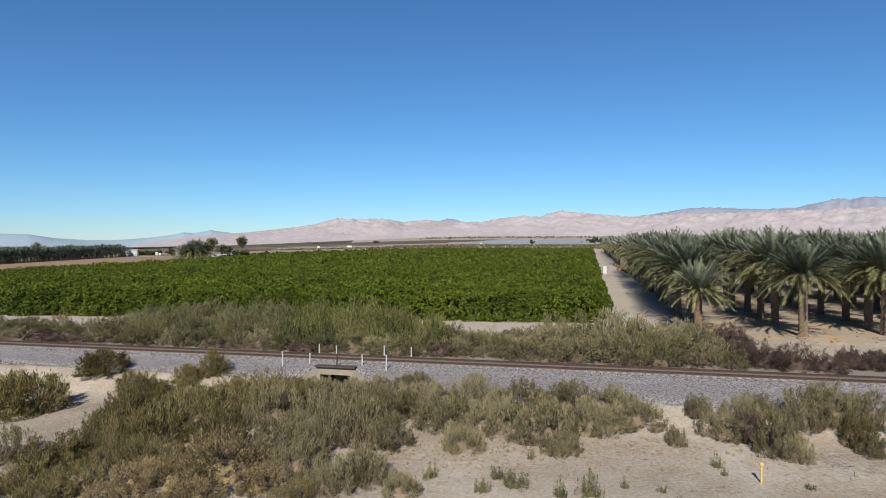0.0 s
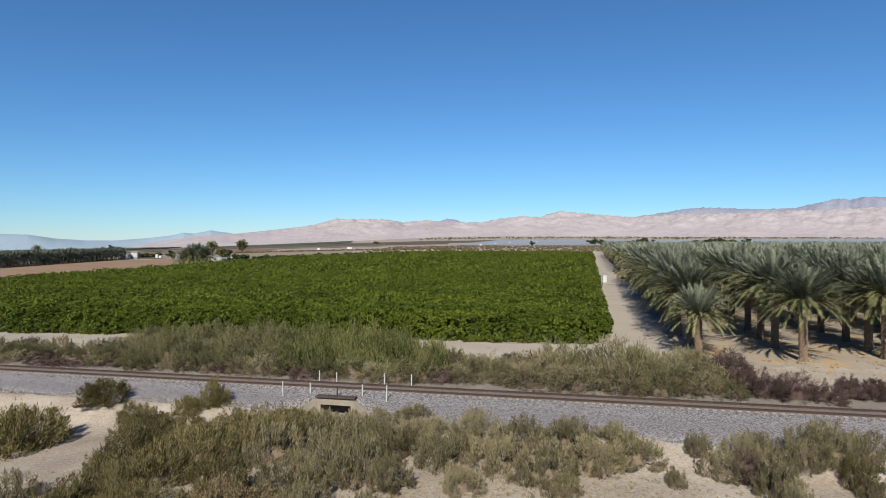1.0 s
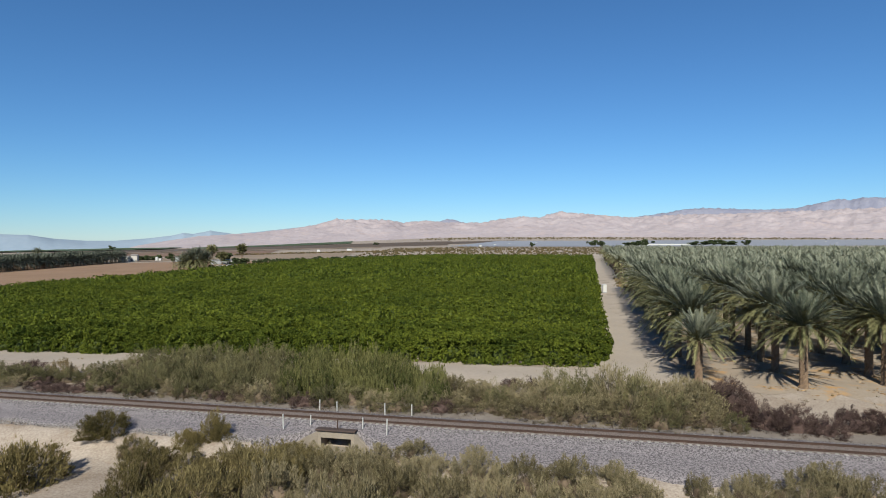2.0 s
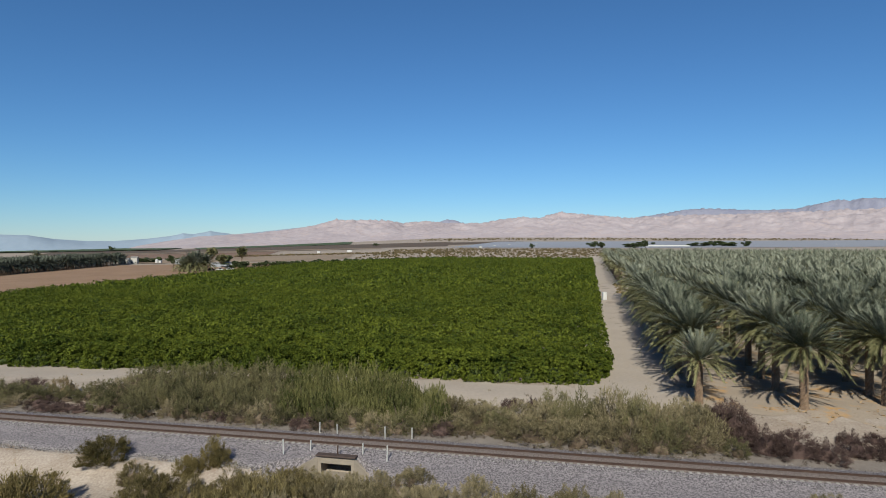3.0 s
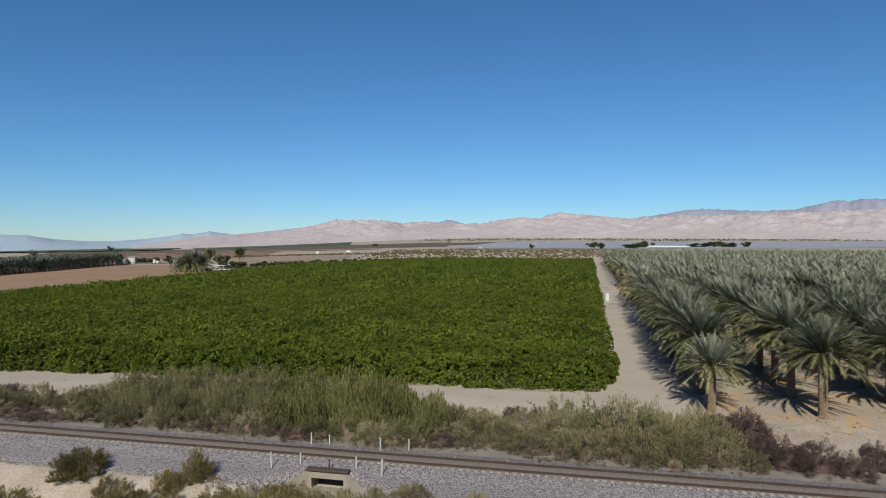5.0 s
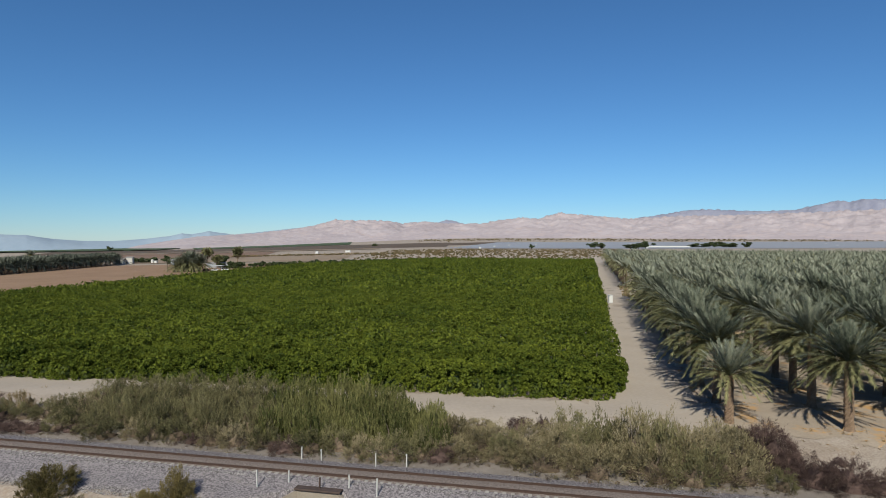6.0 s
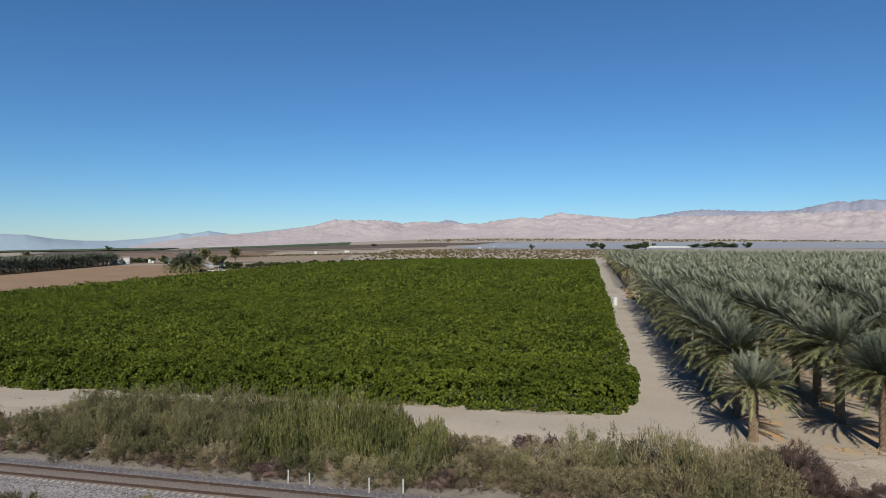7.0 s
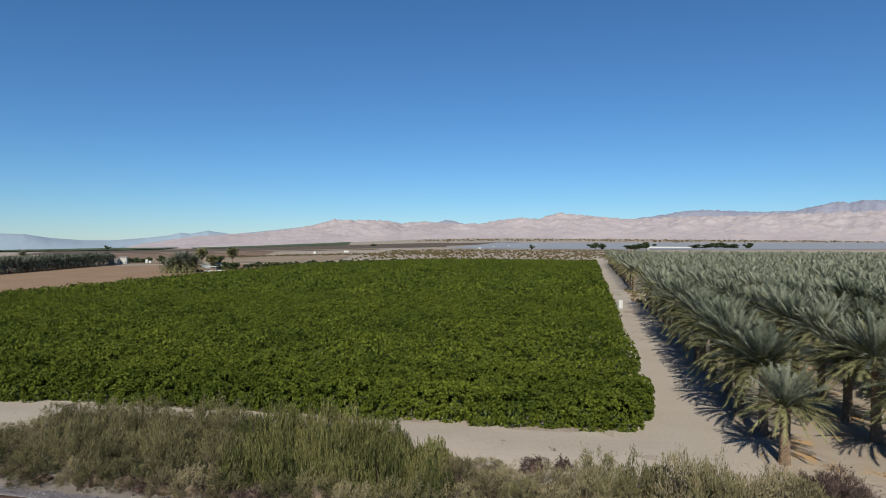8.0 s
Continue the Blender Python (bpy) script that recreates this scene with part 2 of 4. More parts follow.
def waves(x, y, size, seed):
    """Soft unevenness made of a few crossing waves."""
    r = np.random.default_rng(seed)
    out = 0
    for k in range(7):
        a, f, ph = r.uniform(0, 6.3), r.uniform(0.6, 1.7) / size * 6.28, r.uniform(0, 6.3)
        out = out + np.sin((x * math.cos(a) + y * math.sin(a)) * f + ph)
    return out / 7


def land(x, y):
    """The height of the ground."""
    x, y = np.asarray(x, float), np.asarray(y, float)
    d = (x - TRACK[0]) * TD[0] + (y - TRACK[1]) * TD[1]
    drop = -0.022 * 14 * np.logaddexp(0, (-x - 8) / 14)
    drop = drop * step(9, 26, d)
    along = (x - TRACK[0]) * TS[0] + (y - TRACK[1]) * TS[1]
    near = -2.5 + 0.35 * waves(x, y, 14, 3) + 0.10 * waves(x, y, 3.5, 4)
    edge = -6.0 - 1.4 * step(-5, 22, along) + 0.4 * waves(x, y, 5, 9)
    shoulder = np.interp(d, (-8.5, -6.4, -3.0, -1.9, 0, 2.0, 2.6, 4.2), (-1.35, -1.12, -0.86, -0.66, -0.66, -0.66, -0.9, -1.0))
    strip = -0.9 + 0.9 * step(9, 19, d) + 0.12 * waves(x, y, 6, 5)
    z = np.where(d < 0, near + (shoulder - near) * step(edge - 3.6, edge, d), shoulder + (strip - shoulder) * step(2.6, 6, d))
    cut = step(-2.90, -2.98, d) * (1 - step(1.68 + 1.1 * (-2.95 - d), 1.95 + 1.25 * (-2.95 - d), np.abs(along - 5.85)))
    z = np.where((d < -2.5) & (d > -12), z + (np.minimum(z, -2.4) - z) * cut, z)
    z = z + np.where(d > 12, 0.05 * waves(x, y, 9, 6), 0)
    far = np.minimum(y, 3300.0)
    rise = np.where(y > 1300, 0.011 * (far - 1300) + 2.0e-6 * (far - 1300) ** 2, 0) * step(-0.45, 0.15, x / np.maximum(y, 1))
    return z + drop + rise


def at_land(x, y, up=0.0):
    return Vector((float(x), float(y), float(land(x, y)) + up))


def sheet(name, xs, ys, mat):
    """The ground over a grid of lines; it dips below the ballast bank that lies on it."""
    gx, gy = np.meshgrid(xs, ys)
    d = (gx - TRACK[0]) * TD[0] + (gy - TRACK[1]) * TD[1]
    a = np.abs((gx - TRACK[0]) * TS[0] + (gy - TRACK[1]) * TS[1] - 5.55)
    sink = 0.3 * step(-5.4, -4.6, d) * step(3.6, 2.8, d) + 1.3 * step(4.6, 3.8, a) * step(-5.6, -4.9, d) * step(-0.5, -1.5, d)
    v = np.stack([gx, gy, land(gx, gy) - sink], -1).reshape(-1, 3)
    nx, ny = len(xs), len(ys)
    i = (np.arange(ny - 1)[:, None] * nx + np.arange(nx - 1)[None]).ravel()
    return mesh_of(name, v, np.stack([i, i + 1, i + nx + 1, i + nx], 1), mat, smooth=True)


def spread(a, b, fine, end, grow):
    """Grid lines, fine from a to b and growing from there out to -end and end."""
    out = list(np.arange(a, b, fine))
    s, x = fine, out[-1]
    while x < end[1]:
        s *= grow; x += s; out.append(x)
    s, x = fine, out[0]
    while x > end[0]:
        s *= grow; x -= s; out.insert(0, x)
    return np.array(out)


def patch(name, corners, n, mat, lift, wave=0.0, label="", kind="structure", ragged=0.0):
    """A four-cornered piece of land that follows the ground, lift metres above it."""
    c = np.array(corners, float)
    a, b = np.meshgrid(np.linspace(0, 1, n[0] + 1), np.linspace(0, 1, n[1] + 1))
    a, b = a[..., None], b[..., None]
    p = (c[0] * (1 - a) + c[1] * a) * (1 - b) + (c[3] * (1 - a) + c[2] * a) * b
    if ragged:
        for edge, size in ((np.s_[0, :], n[0] + 1), (np.s_[-1, :], n[0] + 1), (np.s_[:, 0], n[1] + 1), (np.s_[:, -1], n[1] + 1)):
            p[edge] += ragged * np.stack([waves(np.arange(size) * 1.7, 0, 9, 14), waves(np.arange(size) * 1.7, 3, 7, 15)], 1) * 2
    z = land(p[..., 0], p[..., 1]) + lift + (wave * RNG.normal(size=p.shape[:2]) if wave else 0)
    v = np.concatenate([p, z[..., None]], -1).reshape(-1, 3)
    i = (np.arange(n[1])[:, None] * (n[0] + 1) + np.arange(n[0])[None]).ravel()
    ob = new(name, mesh_of(name, v, np.stack([i, i + 1, i + n[0] + 2, i + n[0] + 1], 1), mat, smooth=not wave))
    return tagged(ob, label=label, kind=kind)


ground = tagged(new("ground", sheet("ground", spread(-62, 62, 0.8, (-4600, 4600), 1.13), spread(18, 96, 0.8, (-400, 4900), 1.09), SAND)),
                "pale sandy desert ground with tan patches", "ground", kind="structure")

# ---- farm road and soils ----
def farm_quad(p0, q0, p1, q1):
    return [on_farm(p0, q0), on_farm(p1, q0), on_farm(p1, q1), on_farm(p0, q1)]


patch("road", farm_quad(-3.5, -14, 8.4, 640), (8, 260), ROAD, 0.035, label="pale packed sand farm road beside palms", ragged=0.35)
patch("headland_road", farm_quad(-95, -14.5, -3.2, -5.0), (60, 8), ROAD, 0.03, label="pale sandy track along the orchard front", ragged=0.5)
patch("palm_litter", farm_quad(10.5, -12, 120, 60), (60, 40), LITTER, 0.025, label="tan dry frond litter under the palms", ragged=1.6)
patch("ploughed_field", [(-470, 150), (-180, 118), (-86, 535), (-330, 565)], (40, 40), SOIL, 0.16, label="bare brown ploughed field beside the orchard")


# ---- railway ----
def rail_bed():
    """The ballast: a flat crown with two sloping shoulders."""
    prof = [(-7.0, 0.0), (-6.2, 0.0), (-5.5, 0.0), (-4.8, 0.0), (-4.2, 0.0), (-3.8, 0.0), (-3.4, 0.0), (-3.0, 0.0), (-2.87, 0.0), (-2.4, 0.0), (-1.75, -0.50), (-1.20, -0.452), (-1.06, -0.485), (-0.9, -0.425), (0, -0.415), (0.9, -0.425), (1.06, -0.485), (1.20, -0.452), (1.75, -0.52), (2.3, -0.78), (3.2, -0.86), (4.0, -1.1)]
    s = np.concatenate([np.arange(-75, 1, 0.5), np.arange(1, 9.2, 0.12), np.arange(9.5, 75.1, 0.5)])
    v, f = [], []
    r = np.random.default_rng(11)
    for a in s:
        for d, z in prof:
            wide = 1.0 if d > -3.4 or 0 < a < 10 else 1.0 + min(1.0, (-d - 3.4) / 2.4) * (0.22 * float(step(-5, 22, a)) - 0.14 + 0.05 * math.sin(a * 0.8) + 0.04 * math.sin(a * 0.37 + 1))
            p = on_track(a, d * wide)
            if d < -2 and d > -6.9:
                z = float(land(p[0], p[1])) + 0.12
            elif d <= -6.9:
                z = float(land(p[0], p[1])) - 0.12
            v.append((p[0], p[1], z + r.normal() * 0.008))
    k = len(prof)
    stained = []
    for i in range(len(s) - 1):
        for j in range(k - 1):
            if prof[j][0] == -3.0 and abs(s[i] - 5.85) < 1.45:
                continue
            f.append((i * k + j, (i + 1) * k + j, (i + 1) * k + j + 1, i * k + j + 1))
            stained.append(int(-1.1 < prof[j][0] < 1.0))
    return mesh_of("track_bed", v, f, [GRAVEL, GRAVELRUST], stained, smooth=True)


tagged(new("track_bed", rail_bed()), "grey crushed-stone ballast bank under the railway", "railway", kind="structure")


def loose_stones(n):
    """Loose ballast: small five-sided stones strewn over bank and shoulders."""
    r = np.random.default_rng(12)
    s, d = r.uniform(-55, 55, n), np.where(r.random(n) < 0.95, r.uniform(-6.2, -1.2, n), r.uniform(1.2, 3.6, n))
    xy = TRACK + s[:, None] * TS + d[:, None] * TD
    z = np.where(d < -1.9, land(xy[:, 0], xy[:, 1]) + 0.06, np.where(d < 1.75, -0.50, -0.82))
    c = np.concatenate([xy, z[:, None]], 1)
    e = r.uniform(0.030, 0.072, (n, 1))
    off = np.array([(1, 0, 0), (-0.4, 0.9, 0), (-0.5, -0.8, 0), (0, 0, 0.9)], float)
    v = (c[:, None] + (off[None] + r.normal(size=(n, 4, 3)) * 0.25) * e[:, None]).reshape(-1, 3)
    k = np.arange(n)[:, None] * 4
    f = np.concatenate([k + np.array(t) for t in ((0, 1, 3), (1, 2, 3), (2, 0, 3))], 1).reshape(-1, 3)
    return mesh_of("ballast_stones", v, f, STONE)


tagged(new("ballast_stones", loose_stones(60000)), "loose grey crushed stones on the railway bank", "gravel", kind="stuff")

patch("railway_shoulder", [on_track(-75, 3.3), on_track(75, 3.3), on_track(75, 6.0), on_track(-75, 6.0)], (150, 6), SHOULDER, 0.02, label="grey-brown dusty shoulder behind the railway", ragged=0.35)

railway = new("railway_track")
railway.location = (*on_track(0, 0), -0.45)
railway.rotation_euler = (0, 0, -TA)
tagged(railway, "single railway track with rusty brown rails on concrete ties", "railway track")


def rail_mesh():
    """A flat-bottomed rail, 150 m of it."""
    prof = [(-0.07, 0), (0.07, 0), (0.07, 0.015), (0.012, 0.035), (0.012, 0.13), (0.037, 0.145), (0.037, 0.185), (-0.037, 0.185), (-0.037, 0.145), (-0.012, 0.13), (-0.012, 0.035), (-0.07, 0.015)]
    xs = np.arange(-75, 75.1, 5.0)
    v = [(x, y, z) for x in xs for y, z in prof]
    k = len(prof)
    f = [(i * k + j, (i + 1) * k + j, (i + 1) * k + (j + 1) % k, i * k + (j + 1) % k) for i in range(len(xs) - 1) for j in range(k)]
    return mesh_of("rail", v, f, RUST)


_rail = rail_mesh()
for y in (-0.755, 0.755):
    part("rail", _rail, railway).location = (0, y, 0.012)

# ---- culvert under the track ----
def culvert():
    top = new("culvert")
    c = on_track(5.85, -2.92)
    top.location = (c[0], c[1], -2.12)
    top.rotation_euler = (0, 0, -TA)
    tagged(top, "small weathered concrete culvert with flared wing walls under the railway", "culvert")
    v, f = [], []
    box(v, f, (-1.62, -0.25, -0.3), (-1.35, 0.35, 1.45)); box(v, f, (1.35, -0.25, -0.3), (1.62, 0.35, 1.45)); box(v, f, (-1.35, -0.25, 0.85), (1.35, 0.35, 1.45))
    part("headwall", mesh_of("headwall", v, f, CONCRETE), top)
    v, f = [], []
    box(v, f, (-1.55, 0.35, -0.3), (-1.35, 2.6, 1.2)); box(v, f, (1.35, 0.35, -0.3), (1.55, 2.6, 1.2)); box(v, f, (-1.55, 0.35, 0.85), (1.55, 2.6, 1.2)); box(v, f, (-1.35, 2.4, -0.3), (1.35, 2.6, 0.85))
    part("barrel", mesh_of("barrel", v, f, CONCRETE), top)
    part("apron", block("apron", (-1.62, -1.5, -0.25), (1.62, 0.3, 0.02), CONCRETE, 0.03), top)
    part("cap", block("cap", (-1.80, -0.45, 1.453), (1.80, 0.25, 1.60), RUSTDARK, 0.03), top, "dark rusted steel cap")
    for sx in (-1, 1):
        v = [(sx * 1.62, -0.25, -0.3), (sx * 3.5, -1.55, -0.3), (sx * 3.65, -1.35, -0.3), (sx * 1.62, 0.05, -0.3),
             (sx * 1.62, -0.25, 1.40), (sx * 3.5, -1.55, 0.45), (sx * 3.65, -1.35, 0.45), (sx * 1.62, 0.05, 1.40)]
        q = [(3, 2, 1, 0), (4, 5, 6, 7), (0, 1, 5, 4), (1, 2, 6, 5), (2, 3, 7, 6), (3, 0, 4, 7)]
        part("wing_wall", mesh_of("wing_wall", v, [t if sx > 0 else t[::-1] for t in q], CONCRETE), top)


culvert()


def marker_post(x, y, z, h, mat, tilt, label):
    """An angle-iron post: two thin flanges, with a bolted tab near the top."""
    top = new("marker_post")
    top.location = (x, y, z)
    top.rotation_euler = (0, radians(tilt), radians(-12))
    tagged(top, label, "post", "posts at the culvert")
    v, f = [], []
    box(v, f, (-0.045, -0.006, -0.3), (0.045, 0.006, h)); box(v, f, (0.034, 0.006, -0.3), (0.046, 0.085, h))
    part("flange", mesh_of("flange", v, f, mat), top)
    part("tab", block("tab", (-0.055, -0.03, h - 0.16), (0.055, -0.008, h - 0.06), mat, 0.004), top)


for x, y, h, t in ((-13.85, 52.86, 1.39, -1), (-11.61, 53.36, 1.0, 1), (-6.92, 52.33, 1.08, 0), (-4.75, 51.08, 1.44, 1), (-11.99, 59.27, 1.03, 1), (-10.24, 58.84, 0.94, -1), (-5.49, 57.19, 1.18, 0), (-2.98, 57.32, 1.08, 0)):
    marker_post(x, y, float(land(x, y)) + 0.03, h, GALV, t, "thin grey galvanised steel post beside the railway")
_p = on_track(5.9, -2.95)
marker_post(_p[0], _p[1], -0.56, 0.85, RUST, 2, "thin rusty steel post standing on the culvert cap")


def yellow_marker():
    top = new("pipeline_marker")
    x, y = 16.7, 32.0
    top.location = at_land(x, y)
    tagged(top, "short yellow pipeline marker post standing on sand", "marker post")
    v, f = tube([(0, 0, -0.3), (0, 0, 0.95)], [0.055, 0.055], 12)
    part("pole", mesh_of("pole", v, f, YELLOW, smooth=True), top)
    v, f = tube([(0, 0, 0.90), (0, 0, 0.92), (0, 0, 1.0), (0, 0, 1.09), (0, 0, 1.10)], [0.06, 0.11, 0.115, 0.10, 0.01], 12)
    part("cap", mesh_of("cap", v, f, YELLOW), top)
    v, f = tube([(0, 0, 0.70), (0, 0, 0.71), (0, 0, 0.75), (0, 0, 0.76)], [0.055, 0.085, 0.085, 0.055], 12)
    part("collar", mesh_of("collar", v, f, YELLOW), top)


yellow_marker()


def strewn(name, label, n, where, size, mat, seed, per=9, slim=0.5, flat=1.0):
    """Low scrub strewn over a stretch of land, each plant a tuft of leaves."""
    r = np.random.default_rng(seed)
    c = where(r, n)
    z = land(c[:, 0], c[:, 1])
    e = r.uniform(size[0], size[1], n)
    w = r.normal(size=(n, per, 3)); w[..., 2] = np.abs(w[..., 2])
    w /= np.linalg.norm(w, axis=2, keepdims=True)
    pos = np.concatenate([c, z[:, None]], 1)[:, None] + w * e[:, None, None] * np.array((0.6, 0.6, 0.55 * flat)) * r.uniform(0.5, 1, (n, per, 1))
    v, f = blades(pos.reshape(-1, 3), ((w + np.array((0, 0, 0.5))) * np.array((1, 1, flat))).reshape(-1, 3), np.repeat(e, per) * slim, np.repeat(e, per) * 0.9, r)
    tagged(new(name, mesh_of(name, v, f, mat)), label, "scrub", kind="stuff")


# ---- shrubs ----
def shrub_mesh(name, leaf, seed, tufts=130, leaves=85, size=(0.064, 0.017), upright=0.5, lumps=8, length=0.36, spread=0.060, wood=30, low=None, squat=1.0, core=0.46):
    """A shrub one metre in radius and one metre high: stems from the root, a lumpy leafy heart, and many tufts of small leaves that stand out of it."""
    r = np.random.default_rng(seed)
    lump = r.normal(size=(lumps, 3)); lump[:, 2] = np.abs(lump[:, 2]) * 0.8
    lump /= np.linalg.norm(lump, axis=1, keepdims=True)
    tall = r.uniform(0.74, 1.12, lumps)

    def reach(w):
        dot = w @ lump.T
        return (0.52 + 0.44 * np.clip((dot.max(1) - 0.55) / 0.45, 0, 1)) * tall[np.argmax(dot, axis=1)]
    w = r.normal(size=(tufts, 3)); w[:, 2] = np.abs(w[:, 2]) * 0.95 - 0.14
    w /= np.linalg.norm(w, axis=1, keepdims=True)
    rad = reach(w) * (1 - 0.30 * r.random(tufts) ** 2) + r.normal(size=tufts) * 0.03
    way = w * (1 - upright) + np.array((0, 0, upright)) + r.normal(size=(tufts, 3)) * 0.14
    way /= np.linalg.norm(way, axis=1, keepdims=True)
    way[:, 2] *= squat
    ln = length * r.uniform(0.55, 1.25, tufts)
    base = w * rad[:, None] - way * (ln * 0.6)[:, None]
    t = r.random((tufts, leaves)) ** 0.8
    off = r.normal(size=(tufts, leaves, 3)) * (spread * r.uniform(0.7, 1.35, (tufts, 1)) * np.sin(0.35 + 2.6 * t))[..., None]
    c = base[:, None] + way[:, None] * (ln[:, None] * t)[..., None] + off
    c[..., 2] = np.maximum(c[..., 2], 0.015 + 0.05 * r.random((tufts, leaves)))
    along = way[:, None] + off * 4.0 + r.normal(size=(tufts, leaves, 3)) * 0.24
    n = tufts * leaves
    v1, f1 = slivers(c.reshape(-1, 3), along.reshape(-1, 3), size[1] * r.uniform(0.6, 1.4, n), size[0] * r.uniform(0.6, 1.4, n), r)
    bare = (w[:, 2] < 0.38) & (r.random(tufts) < 0.35)
    slots = np.repeat(bare.astype(int), leaves)
    bm = bmesh.new()
    bmesh.ops.create_icosphere(bm, subdivisions=2, radius=1)
    cw = np.array([v.co[:] for v in bm.verts]); cf = np.array([[v.index for v in f.verts] for f in bm.faces])
    bm.free()
    cf = cf[(cw[cf][:, :, 2] > -0.1).any(1)]
    cv = cw * (reach(cw) * core * r.uniform(0.80, 1.12, len(cw)))[:, None]
    cv[:, 2] = np.maximum(cv[:, 2], -0.03)
    v1, f1 = joined([(v1, f1), (cv, cf)])
    slots = np.r_[slots, np.full(len(cf), 1)]
    vs, fs = [], []
    for k in range(wood):
        w1 = w[k] * r.uniform(0.7, 1.0) * rad[k]
        w1[2] = max(w1[2], 0.03)
        b = r.normal(size=3) * 0.12; b[2] = -0.1
        mid = b * 0.4 + w1 * 0.5 + np.array((0, 0, 0.08))
        tv, tf = tube([b, mid, w1], [0.016, 0.010, 0.004], 3)
        for q in tf:
            fs += [(q[0] + len(vs), q[1] + len(vs), q[2] + len(vs)), (q[0] + len(vs), q[2] + len(vs), q[3] + len(vs))]
        vs += tv
    return mesh_of("foliage", v1, f1, [leaf, low or leaf], slots), mesh_of("woody_base", np.array(vs), np.array(fs), TWIG)


SHRUBS = {
    "salt": [shrub_mesh("saltbush", SALT, 20 + k, 132, 88, upright=0.58, length=0.34, low=STALK) for k in range(5)],
    "olive": [shrub_mesh("olive_shrub", OLIVE, 30 + k, 132, 88, upright=0.50, length=0.32, spread=0.066, low=STALK) for k in range(5)],
    "belt_salt": [shrub_mesh("saltbush", SALT, 25 + k, 150, 44, (0.056, 0.021), 0.12, 13, 0.16, 0.062, 30, STALK) for k in range(4)],
    "belt_olive": [shrub_mesh("olive_shrub", BELT, 36 + k, 150, 44, (0.056, 0.021), 0.18, 13, 0.18, 0.062, 30, STALK) for k in range(4)],
    "creosote": [shrub_mesh("creosote", CREOSOTE, 80 + k, 150, 85, (0.062, 0.021), 0.46, 9, 0.30, 0.075) for k in range(3)],
    "reed": [shrub_mesh("arrowweed", REED, 40 + k, 150, 36, (0.085, 0.024), 0.92, 11, 0.48, 0.038, 30) for k in range(4)],
    "purple": [shrub_mesh("dead_shrub", PURPLE, 50 + k, 220, 54, (0.070, 0.0090), 0.35, 6, 0.16, 0.060, 60, squat=0.8, core=0.60) for k in range(3)],
    "dry": [shrub_mesh("dry_shrub", DRY, 60 + k, 180, 75, (0.050, 0.019), 0.35, 7, 0.22, 0.055) for k in range(2)],
    "small": [shrub_mesh("small_shrub", BELT, 70 + k, 34, 40, (0.11, 0.035), 0.80, 5, 0.5, 0.085, 10) for k in range(3)],
}
SHRUB_WORDS = {
    "creosote": ("creosote_bush", "dense dark green creosote bush on sandy ground", "shrub"),
    "belt_salt": ("saltbush", "grey-green saltbush in the belt behind the railway", "shrub"),
    "belt_olive": ("desert_shrub", "olive-green feathery shrub in the belt behind the railway", "shrub"),
    "salt": ("saltbush", "grey-green saltbush growing beside the railway", "shrub"),
    "olive": ("desert_shrub", "olive-green feathery desert shrub on sandy ground", "shrub"),
    "reed": ("arrowweed", "tall green upright arrowweed clump behind the railway", "shrub"),
    "purple": ("dead_shrub", "dark purple-brown dead twiggy shrub on sand", "shrub"),
    "dry": ("dry_shrub", "tan dried-out rounded shrub on sand", "shrub"),
    "small": ("small_shrub", "small green upright seedling shrub on bare sand", "shrub"),
}
_sr = random.Random(5)


def shrub(kind, x, y, wide, high, sink=0.08):
    high *= 1.1
    name, label, cat = SHRUB_WORDS[kind]
    foliage, branches = _sr.choice(SHRUBS[kind])
    ob = new(name)
    part("foliage", foliage, ob)
    part("woody_base", branches, ob, "bare grey stems")
    ob.matrix_basis = Matrix.Translation(at_land(x, y, -sink * high)) @ Matrix.Rotation(_sr.uniform(0, 6.28), 4, "Z") @ Matrix.Diagonal((wide / 2 * _sr.uniform(0.92, 1.08), wide / 2 * _sr.uniform(0.92, 1.08), high, 1))
    return tagged(ob, label, cat, name.replace("_", " ") + "s")


for x, y, w, h in ((-9.9, 36.6, 4.7, 2.5), (-25.1, 35.6, 3.2, 2.1), (-5.8, 39.4, 5.1, 3.7), (-3.2, 43.1, 5.6, 3.1), (0.2, 41.4, 5.0, 3.2), (3.5, 40.5, 5.2, 3.1), (6.4, 38.6, 5.0, 3.2), (10.0, 40.2, 4.4, 2.7), (12.8, 40.9, 4.1, 2.4), (-4.2, 32.5, 3.6, 2.3), (-5.8, 30.7, 2.8, 2.0), (-2.1, 30.8, 2.2, 1.4), (-8.1, 40.4, 4.4, 3.3), (-5.8, 45.0, 5.4, 2.6), (-1.4, 44.7, 4.9, 2.3), (2.2, 44.2, 4.9, 2.3), (5.6, 42.8, 4.7, 2.5), (8.6, 42.5, 4.7, 2.5), (12.1, 42.4, 3.8, 1.9), (17.1, 41.0, 1.9, 1.6), (17.8, 39.3, 3.2, 1.8),):
    shrub('salt', x, y, w, h)
for x, y, w, h in ((20.0, 36.3, 3.3, 2.9), (23.6, 39.8, 4.8, 2.5), (25.3, 39.1, 4.3, 2.4), (27.1, 39.0, 3.1, 2.4), (25.2, 35.7, 2.2, 1.6), (20.8, 40.6, 3.3, 1.6),):
    shrub('salt', x, y, w, h)
